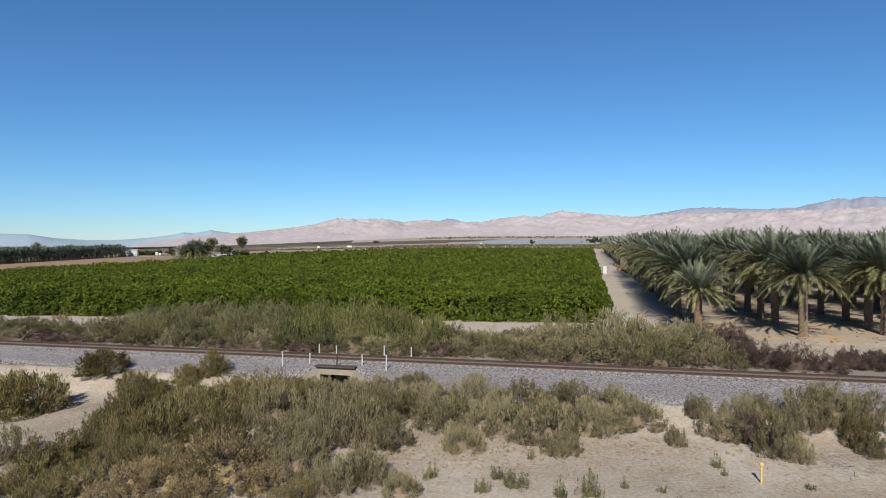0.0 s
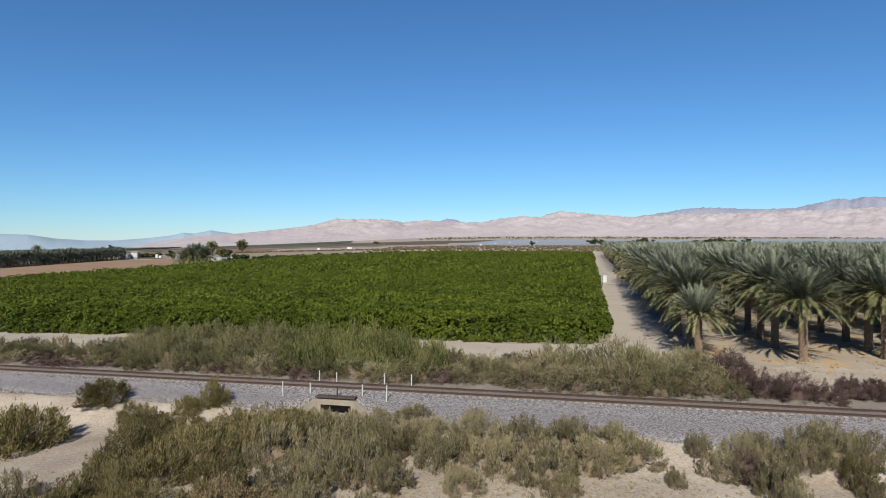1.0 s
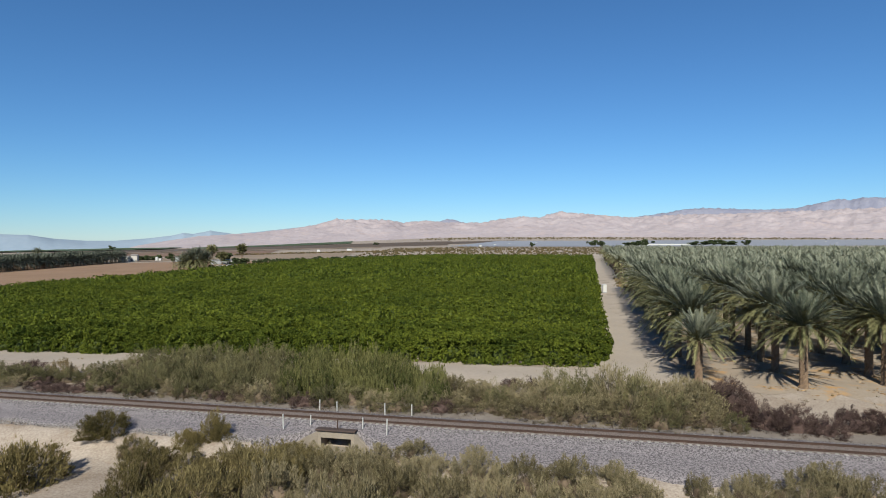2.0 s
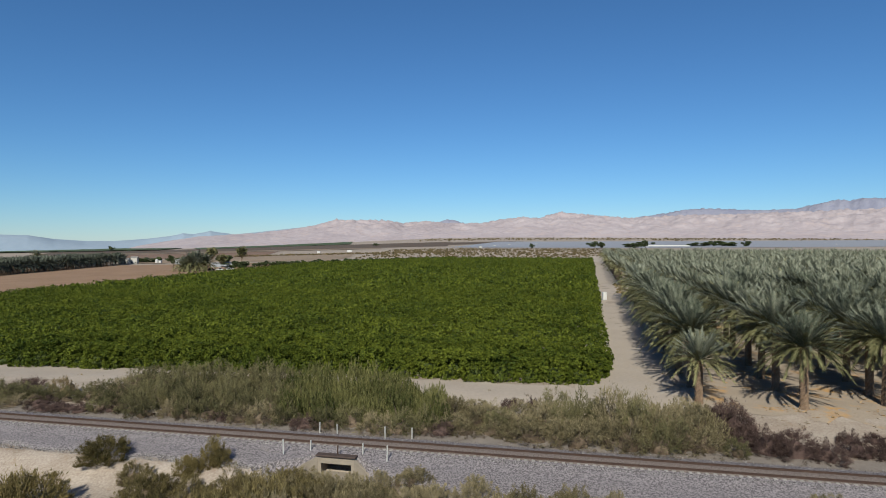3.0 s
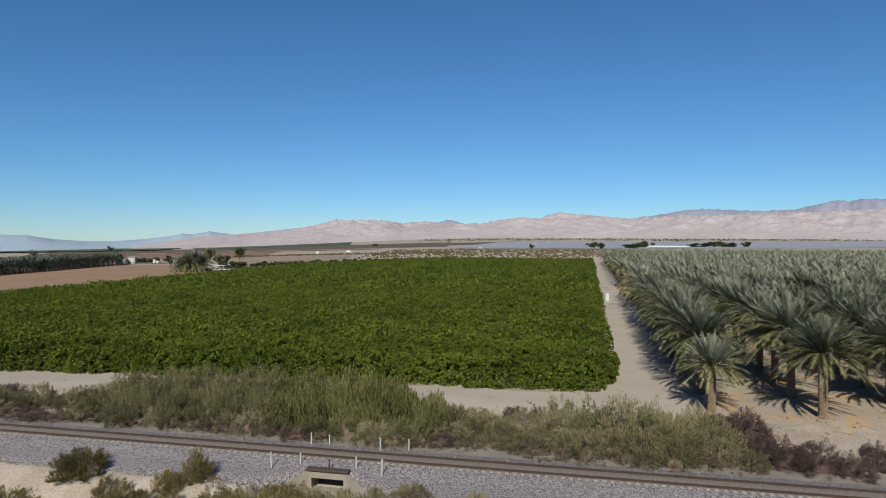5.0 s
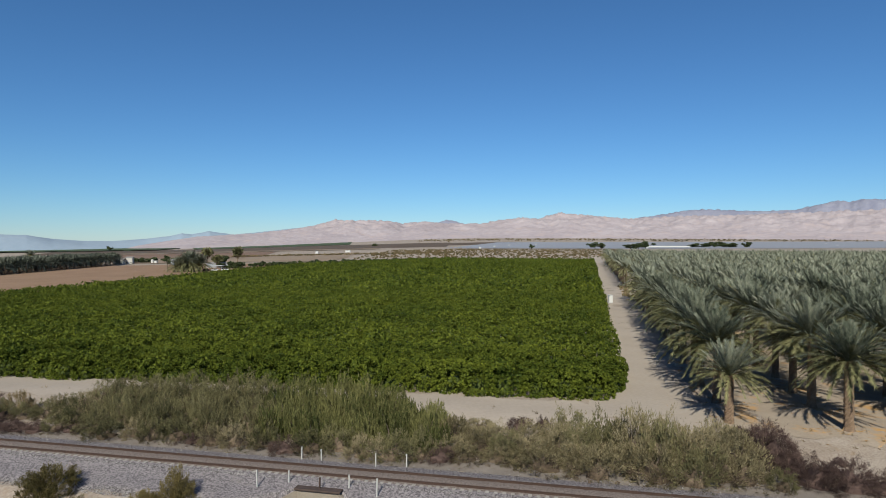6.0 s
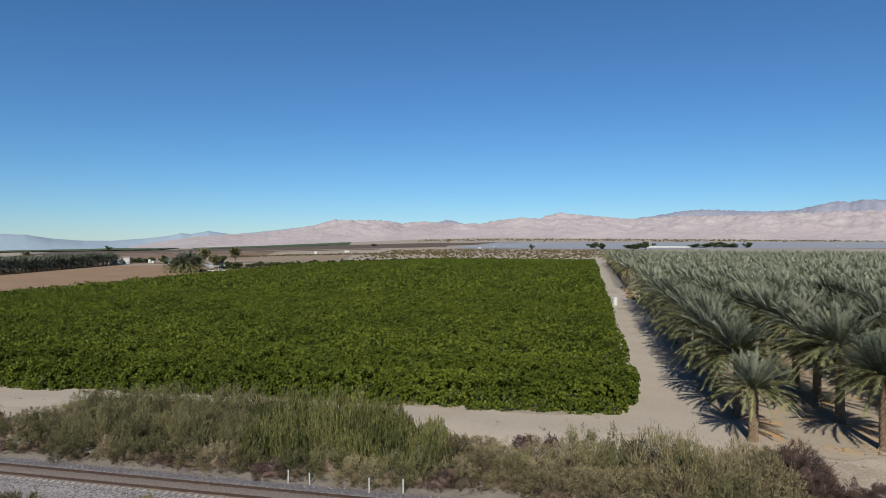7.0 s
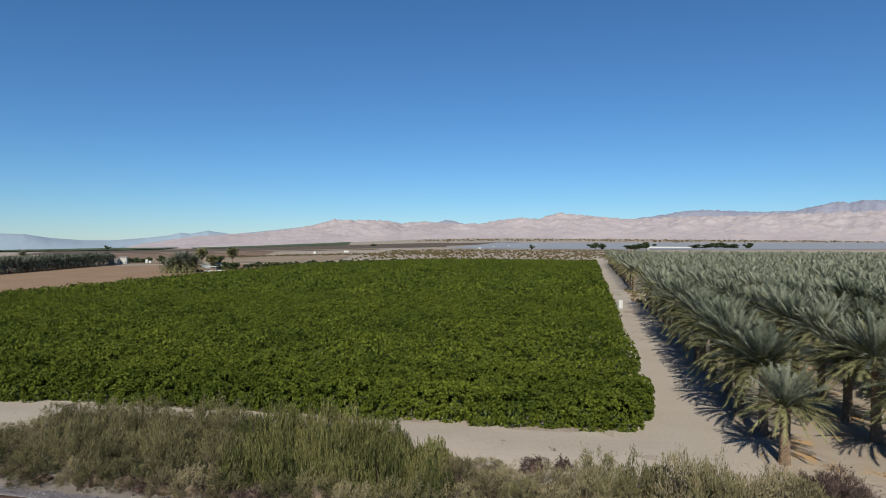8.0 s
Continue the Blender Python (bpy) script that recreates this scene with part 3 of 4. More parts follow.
for x, y, w, h in ((-17.9, 37.8, 5.6, 3.6), (-16.4, 40.8, 6.1, 3.5), (-13.5, 44.5, 7.0, 3.5), (-12.9, 50.6, 4.8, 1.9), (-18.3, 34.1, 3.1, 2.0), (-21.4, 33.1, 4.3, 2.4), (-23.0, 46.8, 4.8, 2.5), (-17.0, 49.0, 4.4, 1.8), (-13.1, 36.4, 4.7, 2.9),):
    shrub('olive', x, y, w, h)
for x, y, w, h in ((-11.2, 32.5, 6.3, 2.7), (-13.4, 30.8, 3.7, 1.6),):
    shrub('dry', x, y, w, h)
for x, y, w, h in ((19.4, 38.3, 3.7, 1.8),):
    shrub('purple', x, y, w, h)
for x, y, w, h in ((15.4, 34.2, 0.8, 0.9), (15.3, 33.1, 0.5, 0.5), (9.3, 31.1, 0.6, 0.6), (3.7, 31.4, 1.9, 1.2), (2.0, 30.9, 1.2, 1.0), (5.8, 29.9, 0.9, 0.9), (7.2, 30.1, 1.5, 1.3), (5.1, 35.4, 0.6, 0.7),):
    shrub('small', x, y, w, h)
for x, y, w, h in ((-21.5, 41.0, 4.6, 3.2), (-21.0, 37.4, 3.9, 2.4), (-21.3, 34.9, 3.2, 2.1), (-21.7, 31.6, 3.6, 2.0), (-18.3, 31.1, 3.5, 1.8), (-11.5, 44.9, 4.6, 2.8), (-21.7, 44.1, 3.7, 2.4), (-13.7, 32.9, 4.0, 2.1), (25.3, 37.4, 2.7, 2.1), (-19.6, 29.4, 3.8, 1.6), (-23.4, 29.2, 3.6, 1.7), (-16.6, 33.6, 3.4, 2.0), (-7.2, 29.6, 2.4, 1.3), (-19.4, 36.4, 3.4, 2.6), (-19.5, 47.4, 4.6, 2.2), (-15.2, 47.8, 5.0, 2.4), (-10.8, 47.4, 4.4, 2.3), (-25.4, 50.2, 3.8, 1.6), (-22.4, 49.0, 3.4, 1.5), (-17.6, 44.6, 4.6, 2.8),):
    shrub('olive', x, y, w, h)
for x, y, w, h in ((-15.5, 31.1, 3.5, 1.5), (-9.3, 30.8, 3.2, 1.7), (-15.8, 28.9, 3.4, 1.2), (-12.2, 29.2, 3.6, 1.6),):
    shrub('dry', x, y, w, h)
for x, y, w, h in ((-7.9, 33.4, 3.8, 2.4), (-11.9, 42.5, 5.2, 3.3), (-9.5, 46.2, 4.8, 2.2), (-7.7, 46.5, 4.3, 2.0), (-5.3, 47.0, 4.4, 1.9), (-8.1, 36.8, 3.4, 2.3), (-3.2, 37.8, 3.5, 2.4), (1.2, 37.2, 3.1, 2.1), (19.6, 40.3, 2.9, 1.9), (25.5, 40.7, 4.2, 2.2), (20.3, 35.0, 2.2, 1.7), (14.4, 37.8, 1.4, 1.4), (-4.8, 32.0, 2.0, 1.5), (7.1, 36.4, 2.6, 1.7),):
    shrub('salt', x, y, w, h)
for x, y, w, h in ((-0.7, 32.7, 1.0, 1.1), (11.0, 30.6, 0.6, 0.6), (18.8, 31.2, 0.8, 0.4), (-4.3, 35.4, 1.5, 1.1), (2.9, 32.5, 1.0, 0.8),):
    shrub('small', x, y, w, h)

for x, y, w, h in ((-9.6, 48.8, 3.6, 2.0), (-7.2, 48.2, 3.4, 1.95), (-4.6, 48.0, 3.8, 2.0), (-11.6, 48.6, 3.6, 1.9), (-2.4, 47.8, 3.6, 1.35)):
    shrub("salt", x, y, w, h)

for x, y, w, h in ((-31.6, 45.2, 7.0, 3.9), (-29.6, 53.0, 5.2, 2.3), (-21.0, 50.4, 2.9, 1.8), (-19.2, 51.4, 3.0, 2.3)):
    shrub("creosote", x, y, w, h)

# a heap of grey dead branches
def branch_heap(x, y):
    r = np.random.default_rng(77)
    vs, fs = [], []
    for k in range(70):
        c = np.array((r.normal() * 1.6, r.normal() * 0.9, 0.0)); c[2] = max(0.05, 0.5 - 0.2 * abs(c[0])) * r.random()
        a, ln = r.uniform(-1.4, 1.4), r.uniform(0.4, 1.3)
        w = np.array((math.cos(a), math.sin(a), r.normal() * 0.12)) * ln / 2
        tv, tf = tube([c - w, c + np.array((0, 0, 0.06)), c + w], [0.016, 0.012, 0.004], 4, len(vs))
        vs += tv; fs += tf
    ob = new("branch_heap", mesh_of("branch_heap", vs, fs, DEADWOOD))
    ob.location = at_land(x, y, 0.02)
    tagged(ob, "low heap of grey dead branches on sand", "branches", kind="stuff")


branch_heap(21.8, 34.2)
branch_heap(24.8, 33.5)


def strip_shrubs():
    """The belt of scrub between the railway and the orchard."""
    r = random.Random(8)
    for row, d0 in enumerate((5.6, 8.2, 10.8, 13.6, 16.9)):
        s = -62.0
        while s < 43:
            s += r.uniform(1.7, 2.7)
            d = d0 + r.uniform(-0.8, 0.8)
            x, y = on_track(s, d)
            if x > 25 or (row == 4 and not -40 < x < -3) or (row == 3 and (x > 5 or x < -40)) or (row == 2 and x < -43):
                continue
            if -17 < x < 0.5 and row >= 1:
                kind, h = "reed", r.uniform(3.0, 3.7)
            elif x >= 0.5:
                kind, h = r.choice(("belt_salt", "belt_salt", "belt_olive")), 1.1 * (2.4 + 1.9 * math.exp(-((x - 17.0) / 6.5) ** 2) + r.uniform(-0.3, 0.5) if x > 7 else r.uniform(2.2, 3.0))
            else:
                kind, h = r.choice(("belt_salt", "belt_olive", "belt_olive")), r.uniform(2.7, 3.7)
            if row == 0 and x < 0.5 and r.random() < 0.22:
                kind, h = "purple", h * 0.6
            if 1 < x < 8:
                h *= 0.78
            if x < 0:
                h *= 0.62 + 0.38 * float(step(-42, -31, x))
            if row == 0:
                h *= 0.75
            if row >= 3:
                h *= 1.0 - 0.45 * max(0.0, min(1.0, (x + 8) / 12))
            shrub(kind, x, y, r.uniform(3.6, 5.2) + (0.8 if x > 7 else 0.0), h)
    for s, d, w, h in ((40.2, 13.6, 5.4, 2.8), (40.6, 11.2, 6.2, 3.2), (41.2, 8.6, 5.4, 2.6), (40.2, 9.4, 5.0, 2.0), (42.0, 6.6, 6.2, 2.3), (44.4, 6.4, 6.0, 2.4), (46.4, 5.6, 4.6, 1.7), (43.8, 9.2, 3.0, 1.2), (49.6, 7.0, 4.2, 1.8), (52.2, 7.0, 4.8, 2.2), (55.0, 8.0, 4.8, 2.2), (50.0, 10.5, 2.8, 1.4), (52.4, 10.8, 2.6, 1.5), (58, 9, 4.5, 2.2), (57, 11.5, 3, 1.2), (45.6, 11.2, 1.8, 0.7), (41.5, 11.8, 1.6, 0.6)):
        x, y = on_track(s, d)
        shrub("purple", x, y, w, h)
    for x, y, w, h in ((-37.0, 73.5, 4.8, 2.6), (-51.0, 75.0, 5.5, 2.6)):
        shrub("purple", x, y, w, h)
    for x, y, w, h in ((7.4, 66.6, 3.2, 1.4), (9.6, 66.2, 2.2, 1.2)):
        shrub("purple", x, y, w, h)
    shrub("dry", -45.0, 73.0, 4.2, 2.3)
    x, y = on_track(39.4, 5.0)
    shrub("belt_olive", x, y, 3.0, 1.9)


strip_shrubs()


strewn("dry_grass", "tufts of dry tan grass on the sand", 1500, lambda r, n: np.stack([r.normal(3, 9, n), r.normal(37.0, 1.8, n)], 1), (0.06, 0.22), GRASS, 64, 14, 0.10)
strewn("sand_litter", "dark bits of twig and dry weed on sand", 700, lambda r, n: np.stack([r.uniform(-40, 40, n), r.uniform(26, 52, n)], 1), (0.05, 0.25), TWIG, 65, 6, 0.10)
strewn("verge_weeds", "low dry weeds along the sandy track", 110, lambda r, n: np.stack([on_farm(a, b) for a, b in zip(r.uniform(-70, 60, n), r.normal(-11, 1.5, n))]), (0.10, 0.40), DRY, 66, 12, 0.12)


# ---- citrus orchard ----
def citrus_mesh(seed, n, each, bunch, leaf, lobes, core=2, single=True):
    """A rounded citrus tree, about 2 m in radius and 3.3 m high, leafy down to the ground: n bunches of leaves on a
    lobed dome, round a dark core that paints the shade inside.
    """
    r = np.random.default_rng(seed)
    lobe = r.normal(size=(lobes, 3)); lobe[:, 2] = np.abs(lobe[:, 2])
    lobe /= np.linalg.norm(lobe, axis=1, keepdims=True)

    def reach(w):
        near = np.max(w @ lobe.T, axis=1)
        flat = np.hypot(w[:, 0], w[:, 1])
        square = (flat ** 3 + np.abs(w[:, 2]) ** 3) ** (-1 / 3)
        return square * (0.66 + 0.36 * np.clip((near - 0.74) / 0.26, 0, 1))
    big = np.array((2.05, 2.05, 2.85))
    i = np.arange(n) + 0.5
    up, turn = 1 - 1.03 * i / n, 2.399963 * i + r.uniform(0, 6.28)
    flat = np.sqrt(np.maximum(0, 1 - up ** 2))
    w = np.stack([flat * np.cos(turn), flat * np.sin(turn), up], 1) + r.normal(size=(n, 3)) * 0.07
    w[:, 2] = np.maximum(w[:, 2], -0.02)
    w /= np.linalg.norm(w, axis=1, keepdims=True)
    heart = w * (reach(w) * r.uniform(0.90, 1.06, n))[:, None] * big + np.array((0, 0, 0.12))
    out = r.normal(size=(n, each, 3)) + w[:, None] * 1.1 + np.array((0, 0, 0.35))
    out /= np.linalg.norm(out, axis=2, keepdims=True)
    c = (heart[:, None] + out * (bunch * r.uniform(0.6, 1.1, (n, each)))[..., None]).reshape(-1, 3)
    along = (out * 0.55 + np.array((0, 0, -0.45)) + r.normal(size=(n, each, 3)) * 0.4).reshape(-1, 3)
    m = n * each
    v1, f1 = (slivers if single else blades)(c, along, leaf * 0.62 * r.uniform(0.7, 1.3, m), leaf * r.uniform(0.7, 1.3, m), r)
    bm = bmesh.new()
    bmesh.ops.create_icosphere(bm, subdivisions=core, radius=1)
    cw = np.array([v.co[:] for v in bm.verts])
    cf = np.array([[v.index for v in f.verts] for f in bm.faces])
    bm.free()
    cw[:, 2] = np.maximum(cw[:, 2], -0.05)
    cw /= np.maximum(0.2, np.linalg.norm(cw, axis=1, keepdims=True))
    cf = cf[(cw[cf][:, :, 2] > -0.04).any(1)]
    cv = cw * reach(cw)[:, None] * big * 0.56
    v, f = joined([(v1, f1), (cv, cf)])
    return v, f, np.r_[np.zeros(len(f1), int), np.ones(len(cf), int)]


def orchard():
    r = np.random.default_rng(31)
    near_mesh = []
    for k in range(5):
        v, f, sl = citrus_mesh(80 + k, 250, 12, 0.27, 0.30, 20)
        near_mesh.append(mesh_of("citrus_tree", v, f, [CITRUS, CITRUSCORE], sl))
    mid = [citrus_mesh(90 + k, 96, 4, 0.30, 0.45, 16, 1) for k in range(5)]
    far = [citrus_mesh(95 + k, 34, 2, 0.40, 0.90, 12, 1) for k in range(4)]
    lots = {"mid": [], "far": []}
    row = 0
    q = -3.3
    while q < 428:
        p = -1.4 + (0.6 if row % 2 else 0) - (1.4 if row == 0 else 0)
        left = -205 if q < 330 else -205 + (q - 330) * 0.75
        while p > left:
            pp, qq = p + r.normal() * 0.3, q + r.normal() * 0.35 + (1.2 + 0.028 * p) * max(0.0, 1 - q / 60)
            x, y = on_farm(pp, qq)
            e = r.uniform(0.86, 1.16) * np.array((1, 1, r.uniform(0.88, 1.12)))
            a = r.uniform(0, 6.28)
            if x > -0.80 * y - 20:
                if q < 12 and p > -88:
                    ob = new("citrus_tree", near_mesh[r.integers(5)])
                    ob.matrix_basis = Matrix.Translation(at_land(x, y, -0.15)) @ Matrix.Rotation(a, 4, "Z") @ Matrix.Diagonal((*e, 1))
                    tagged(ob, "dense dark green citrus tree leafy to the ground", "tree", "citrus orchard")
                else:
                    kind = "mid" if q < 115 else "far"
                    src = mid[r.integers(5)] if kind == "mid" else far[r.integers(4)]
                    v, f, sl = src
                    ca, sa = math.cos(a), math.sin(a)
                    vv = v * e
                    vv = np.stack([vv[:, 0] * ca - vv[:, 1] * sa + x, vv[:, 0] * sa + vv[:, 1] * ca + y, vv[:, 2] + float(land(x, y)) - 0.15], 1)
                    lots[kind].append((vv, f, sl))
            p -= 3.3
        q += 4.1
        row += 1
    for kind, lot in lots.items():
        v, f = joined([(a, b) for a, b, _ in lot])
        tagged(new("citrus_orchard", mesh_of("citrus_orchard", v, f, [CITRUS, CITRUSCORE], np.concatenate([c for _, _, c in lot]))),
               "closed rows of dark green citrus trees", "orchard", kind="stuff")


orchard()


# ---- date palms ----
def frond(r, length, lift, droop, azim, leaflets, wide, slim):
    """One feather frond from the crown's heart: a bent rib, with pointed leaflets down both sides. Points and triangles."""
    t = np.linspace(0, 1, leaflets + 1)
    reach = length * (t * math.cos(lift) * (1 - 0.12 * t))
    rise = length * (t * math.sin(lift) - droop * t ** 2.2)
    rib = np.stack([reach * math.cos(azim), reach * math.sin(azim), rise], 1)
    side = np.array((-math.sin(azim), math.cos(azim), 0))
    i = np.arange(leaflets)
    ahead = rib[1:] - rib[:-1]
    seg = np.linalg.norm(ahead, axis=1, keepdims=True)
    ahead /= seg
    up = np.cross(side, ahead)
    up *= np.sign(up[:, 2:3] + 1e-6)
    size = length * wide * (np.interp(t[:-1], (0, 0.12, 0.3, 0.6, 1.0), (0.06, 0.22, 1.0, 0.95, 0.5)))[:, None] * r.uniform(0.8, 1.15, (leaflets, 1))
    knots = np.arange(0, leaflets + 1, 5)
    rib_wide = 0.030 * (1 - 0.7 * t[knots])[:, None] * side
    vs, fs, k = [], [], 0
    if leaflets > 20:
        m = len(knots)
        j = np.arange(m - 1)
        vs, k = [rib[knots] - rib_wide, rib[knots] + rib_wide], 2 * m
        fs = [np.stack([j, j + 1, m + j], 1), np.stack([j + 1, m + 1 + j, m + j], 1)]
    for sgn in (-1.0, 1.0):
        way = ahead * 1.0 + side * sgn * 0.52 + up * 0.24 + r.normal(size=(leaflets, 3)) * 0.11
        way /= np.linalg.norm(way, axis=1, keepdims=True)
        foot = (rib[:-1] + rib[1:]) / 2
        half = ahead * seg * slim * 0.5
        vs += [foot - half, foot + half, foot + way * size - np.array((0, 0, 0.16)) * size]
        fs.append(np.stack([k + i, k + leaflets + i, k + 2 * leaflets + i], 1))
        k += 3 * leaflets
    return np.concatenate(vs), np.concatenate(fs)


def crown_mesh(seed, fronds, leaflets, wide, length=4.9, slim=1.0, hang=0.38):
    """A date palm's crown round its heart: blue-grey fronds that stand up, olive ones that arch and hang."""
    r = np.random.default_rng(seed)
    pieces, slots = [], []
    for k in range(fronds):
        t = (k + 0.5) / fronds
        lift = radians(80 - 80 * t ** 0.68 + r.normal() * 6)
        v, f = frond(r, length * r.uniform(0.85, 1.08) * (0.90 if t < 0.15 else 1), lift, 0.15 + hang * t * t + r.normal() * 0.03, 2.399963 * k + r.normal() * 0.15, leaflets, wide, slim)
        pieces.append((v, f))
        slots.append(np.full(len(f), 0 if t < 0.50 + r.normal() * 0.12 else 1))
    v, f = joined(pieces)
    return v, f, np.concatenate(slots)


def palm_trunk(seed, h, sides=14, rows=26):
    """A date palm's trunk, rough with the stubs of cut fronds."""
    r = np.random.default_rng(seed)
    v, f = [], []
    for i in range(rows + 1):
        t = i / rows
        z = -0.2 + t * (h + 0.2)
        rad = 0.41 - 0.06 * t + 0.10 * math.exp(-((t - 0.0) / 0.06) ** 2) + 0.13 * step(0.86, 1.0, t)
        for k in range(sides):
            a = 2 * math.pi * (k + 0.5 * (i % 2)) / sides
            q = rad * (1 + (0.13 if (i + k) % 2 else -0.05) + r.normal() * 0.03)
            v.append((q * math.cos(a), q * math.sin(a), z + r.normal() * 0.02))
    for i in range(rows):
        for k in range(sides):
            a, b = i * sides + k, i * sides + (k + 1) % sides
            f.append((a, b, b + sides, a + sides))
    return v, f


HEIGHTS = (4.7, 6.5, 7.0, 7.5)


def palms():
    r = np.random.default_rng(41)
    crowns = []
    for k in range(5):
        v, f, s = crown_mesh(100 + k, 148, 38, 0.165, 5.3, 1.08, 0.24 if k == 4 else 0.38)
        crowns.append(mesh_of("crown", v, f, [FRONDTOP, FRONDLOW], s))
    low = [crown_mesh(110 + k, 56, 10, 0.20, 5.2, 1.1) for k in range(4)]
    lowest = [crown_mesh(120 + k, 28, 5, 0.22, 5.0, 1.0) for k in range(4)]
    trunks = [mesh_of("trunk", *palm_trunk(130 + k, 1.0 * h), TRUNK) for k, h in enumerate(HEIGHTS)]
    rows = []
    for col in range(0, 34):
        for row in range(0, 59):
            p, q = 10.2 + 9.6 * col + r.normal() * 0.25, -9.3 + 7.5 * row + r.normal() * 0.3
            if col == 0 and 17 <= row <= 22:
                continue
            if col in (2, 3) and row == 0:
                q += 3.5
            x, y = on_farm(p, q)
            if x > 0.80 * y + 30:
                continue
            rows.append((col, row, x, y))
    far_v, far_s, ftrunk = [], [], []
    for col, row, x, y in rows:
        a, e = r.uniform(0, 6.28), r.uniform(0.92, 1.1)
        z = float(land(x, y))
        k = 0 if (col, row) == (0, 0) else (1 if (col, row) == (1, 0) else int(r.integers(1, 4)))
        if row < 10 and col < 7:
            top = new("date_palm")
            top.matrix_basis = Matrix.Translation((x, y, z)) @ Matrix.Rotation(a, 4, "Z") @ Matrix.Rotation(r.normal() * 0.02, 4, "X")
            tagged(top, "short date palm with blue-grey crown at the road corner" if k == 0 else "date palm with grey-green feathery crown and rough trunk", "palm tree", "date palm grove")
            part("trunk", trunks[k], top)
            c = part("crown", crowns[4 if k == 0 else int(r.integers(4))], top)
            c.location = (0, 0, HEIGHTS[k] - 0.1)
            c.scale = (0.80, 0.80, 0.92) if k == 0 else (e * 1.06, e * 1.06, e * 1.04)
        else:
            v, f, s = (low if row < 24 and col < 14 else lowest)[int(r.integers(4))]
            ca, sa = math.cos(a), math.sin(a)
            vv = v * e * 1.08
            far_v.append((np.stack([vv[:, 0] * ca - vv[:, 1] * sa + x, vv[:, 0] * sa + vv[:, 1] * ca + y, vv[:, 2] + z + HEIGHTS[k]], 1), f))
            far_s.append(s)
            tv, tf = tube([(x, y, z - 0.2), (x, y, z + HEIGHTS[k])], [0.36, 0.36], 5)
            ftrunk.append((np.array(tv), np.array(tf)))
    v, f = joined(far_v)
    tagged(new("date_palm_crowns", mesh_of("date_palm_crowns", v, f, [FRONDTOP, FRONDLOW], np.concatenate(far_s))), "close rows of grey-green date palm crowns", "palm grove", kind="stuff")
    v, f = joined(ftrunk)
    tagged(new("date_palm_trunks", mesh_of("date_palm_trunks", v, f, TRUNK)), "rows of brown date palm trunks in shade", "palm grove", kind="stuff")
    return crowns, trunks, low, lowest


CROWNS, TRUNKS, LOWCROWN, LOWESTCROWN = palms()

# ---- far land ----
patch("far_crop_field", [(-1900, 2450), (-960, 2080), (-1900, 4850), (-3800, 4850)], (30, 30), FARGREEN, 4.0, 0.8, "dark green crop land far across the valley")
patch("far_vine_field", [(-860, 2150), (-330, 2200), (-620, 4300), (-1800, 4400)], (30, 30), FARGREEN, 1.2, 0.4, "dark green vineyard strip far across the plain")
patch("far_brown_field", [(-960, 1400), (10, 1420), (30, 2050), (-1500, 2400)], (30, 30), SOILDARK, 0.4, label="dark brown fallow field far off")
patch("far_pale_strip", [(-700, 1270), (-130, 1290), (-140, 1390), (-760, 1380)], (24, 6), SOILPALE, 0.9, label="pale dry strip between far fields", ragged=3.0)
patch("far_red_field", [(-600, 790), (-235, 800), (-330, 1235), (-720, 1230)], (24, 12), SOILRED, 0.3, label="red-brown bare field beyond the farmhouse")
patch("far_dry_land", [(-500, 640), (-95, 560), (-130, 985), (-225, 790)], (20, 12), SOILPALE, 0.4, label="dry pale brown land beyond the farmstead", ragged=4.0)
patch("far_fallow_strip", [(-60, 1500), (330, 1960), (240, 2150), (-160, 1800)], (20, 20), SOILDARK, 0.5, label="dark fallow strip before the desert hills")


strewn("field_edge_scrub", "dark line of scrub along the edge of a far field", 420, lambda r, n: np.stack([r.uniform(-300, 20, n), r.normal(835, 14, n)], 1), (1.4, 3.4), SCRUB, 68, 12)
strewn("desert_scrub", "brown-green desert scrub beyond the orchard", 2400, lambda r, n: np.stack([r.uniform(-90, 330, n), r.uniform(600, 1130, n)], 1), (0.8, 2.8), SCRUB, 61, 12)
strewn("fan_scrub", "dark scrub dots along the foot of the hills", 1000, lambda r, n: np.stack([r.uniform(-100, 2300, n), r.normal(2620, 150, n)], 1), (2.5, 7), SCRUB, 62, 10)
strewn("fallen_fronds", "dry orange-brown palm frond litter under the palms", 900, lambda r, n: np.stack([on_farm(a, b) for a, b in zip(10.2 + 9.6 * r.integers(0, 7, n) + r.normal(0, 1.8, n), -9.3 + 7.5 * r.integers(0, 5, n) + r.normal(0, 1.5, n))]), (0.3, 1.0), FALLEN, 67, 8, 0.10, 0.10)
strewn("roadside_scrub", "low dry plants beside the farm road", 60, lambda r, n: np.stack([on_farm(a, b) for a, b in zip(r.uniform(7.5, 12, n), r.uniform(112, 168, n))]), (0.4, 1.2), DRY, 63, 16)


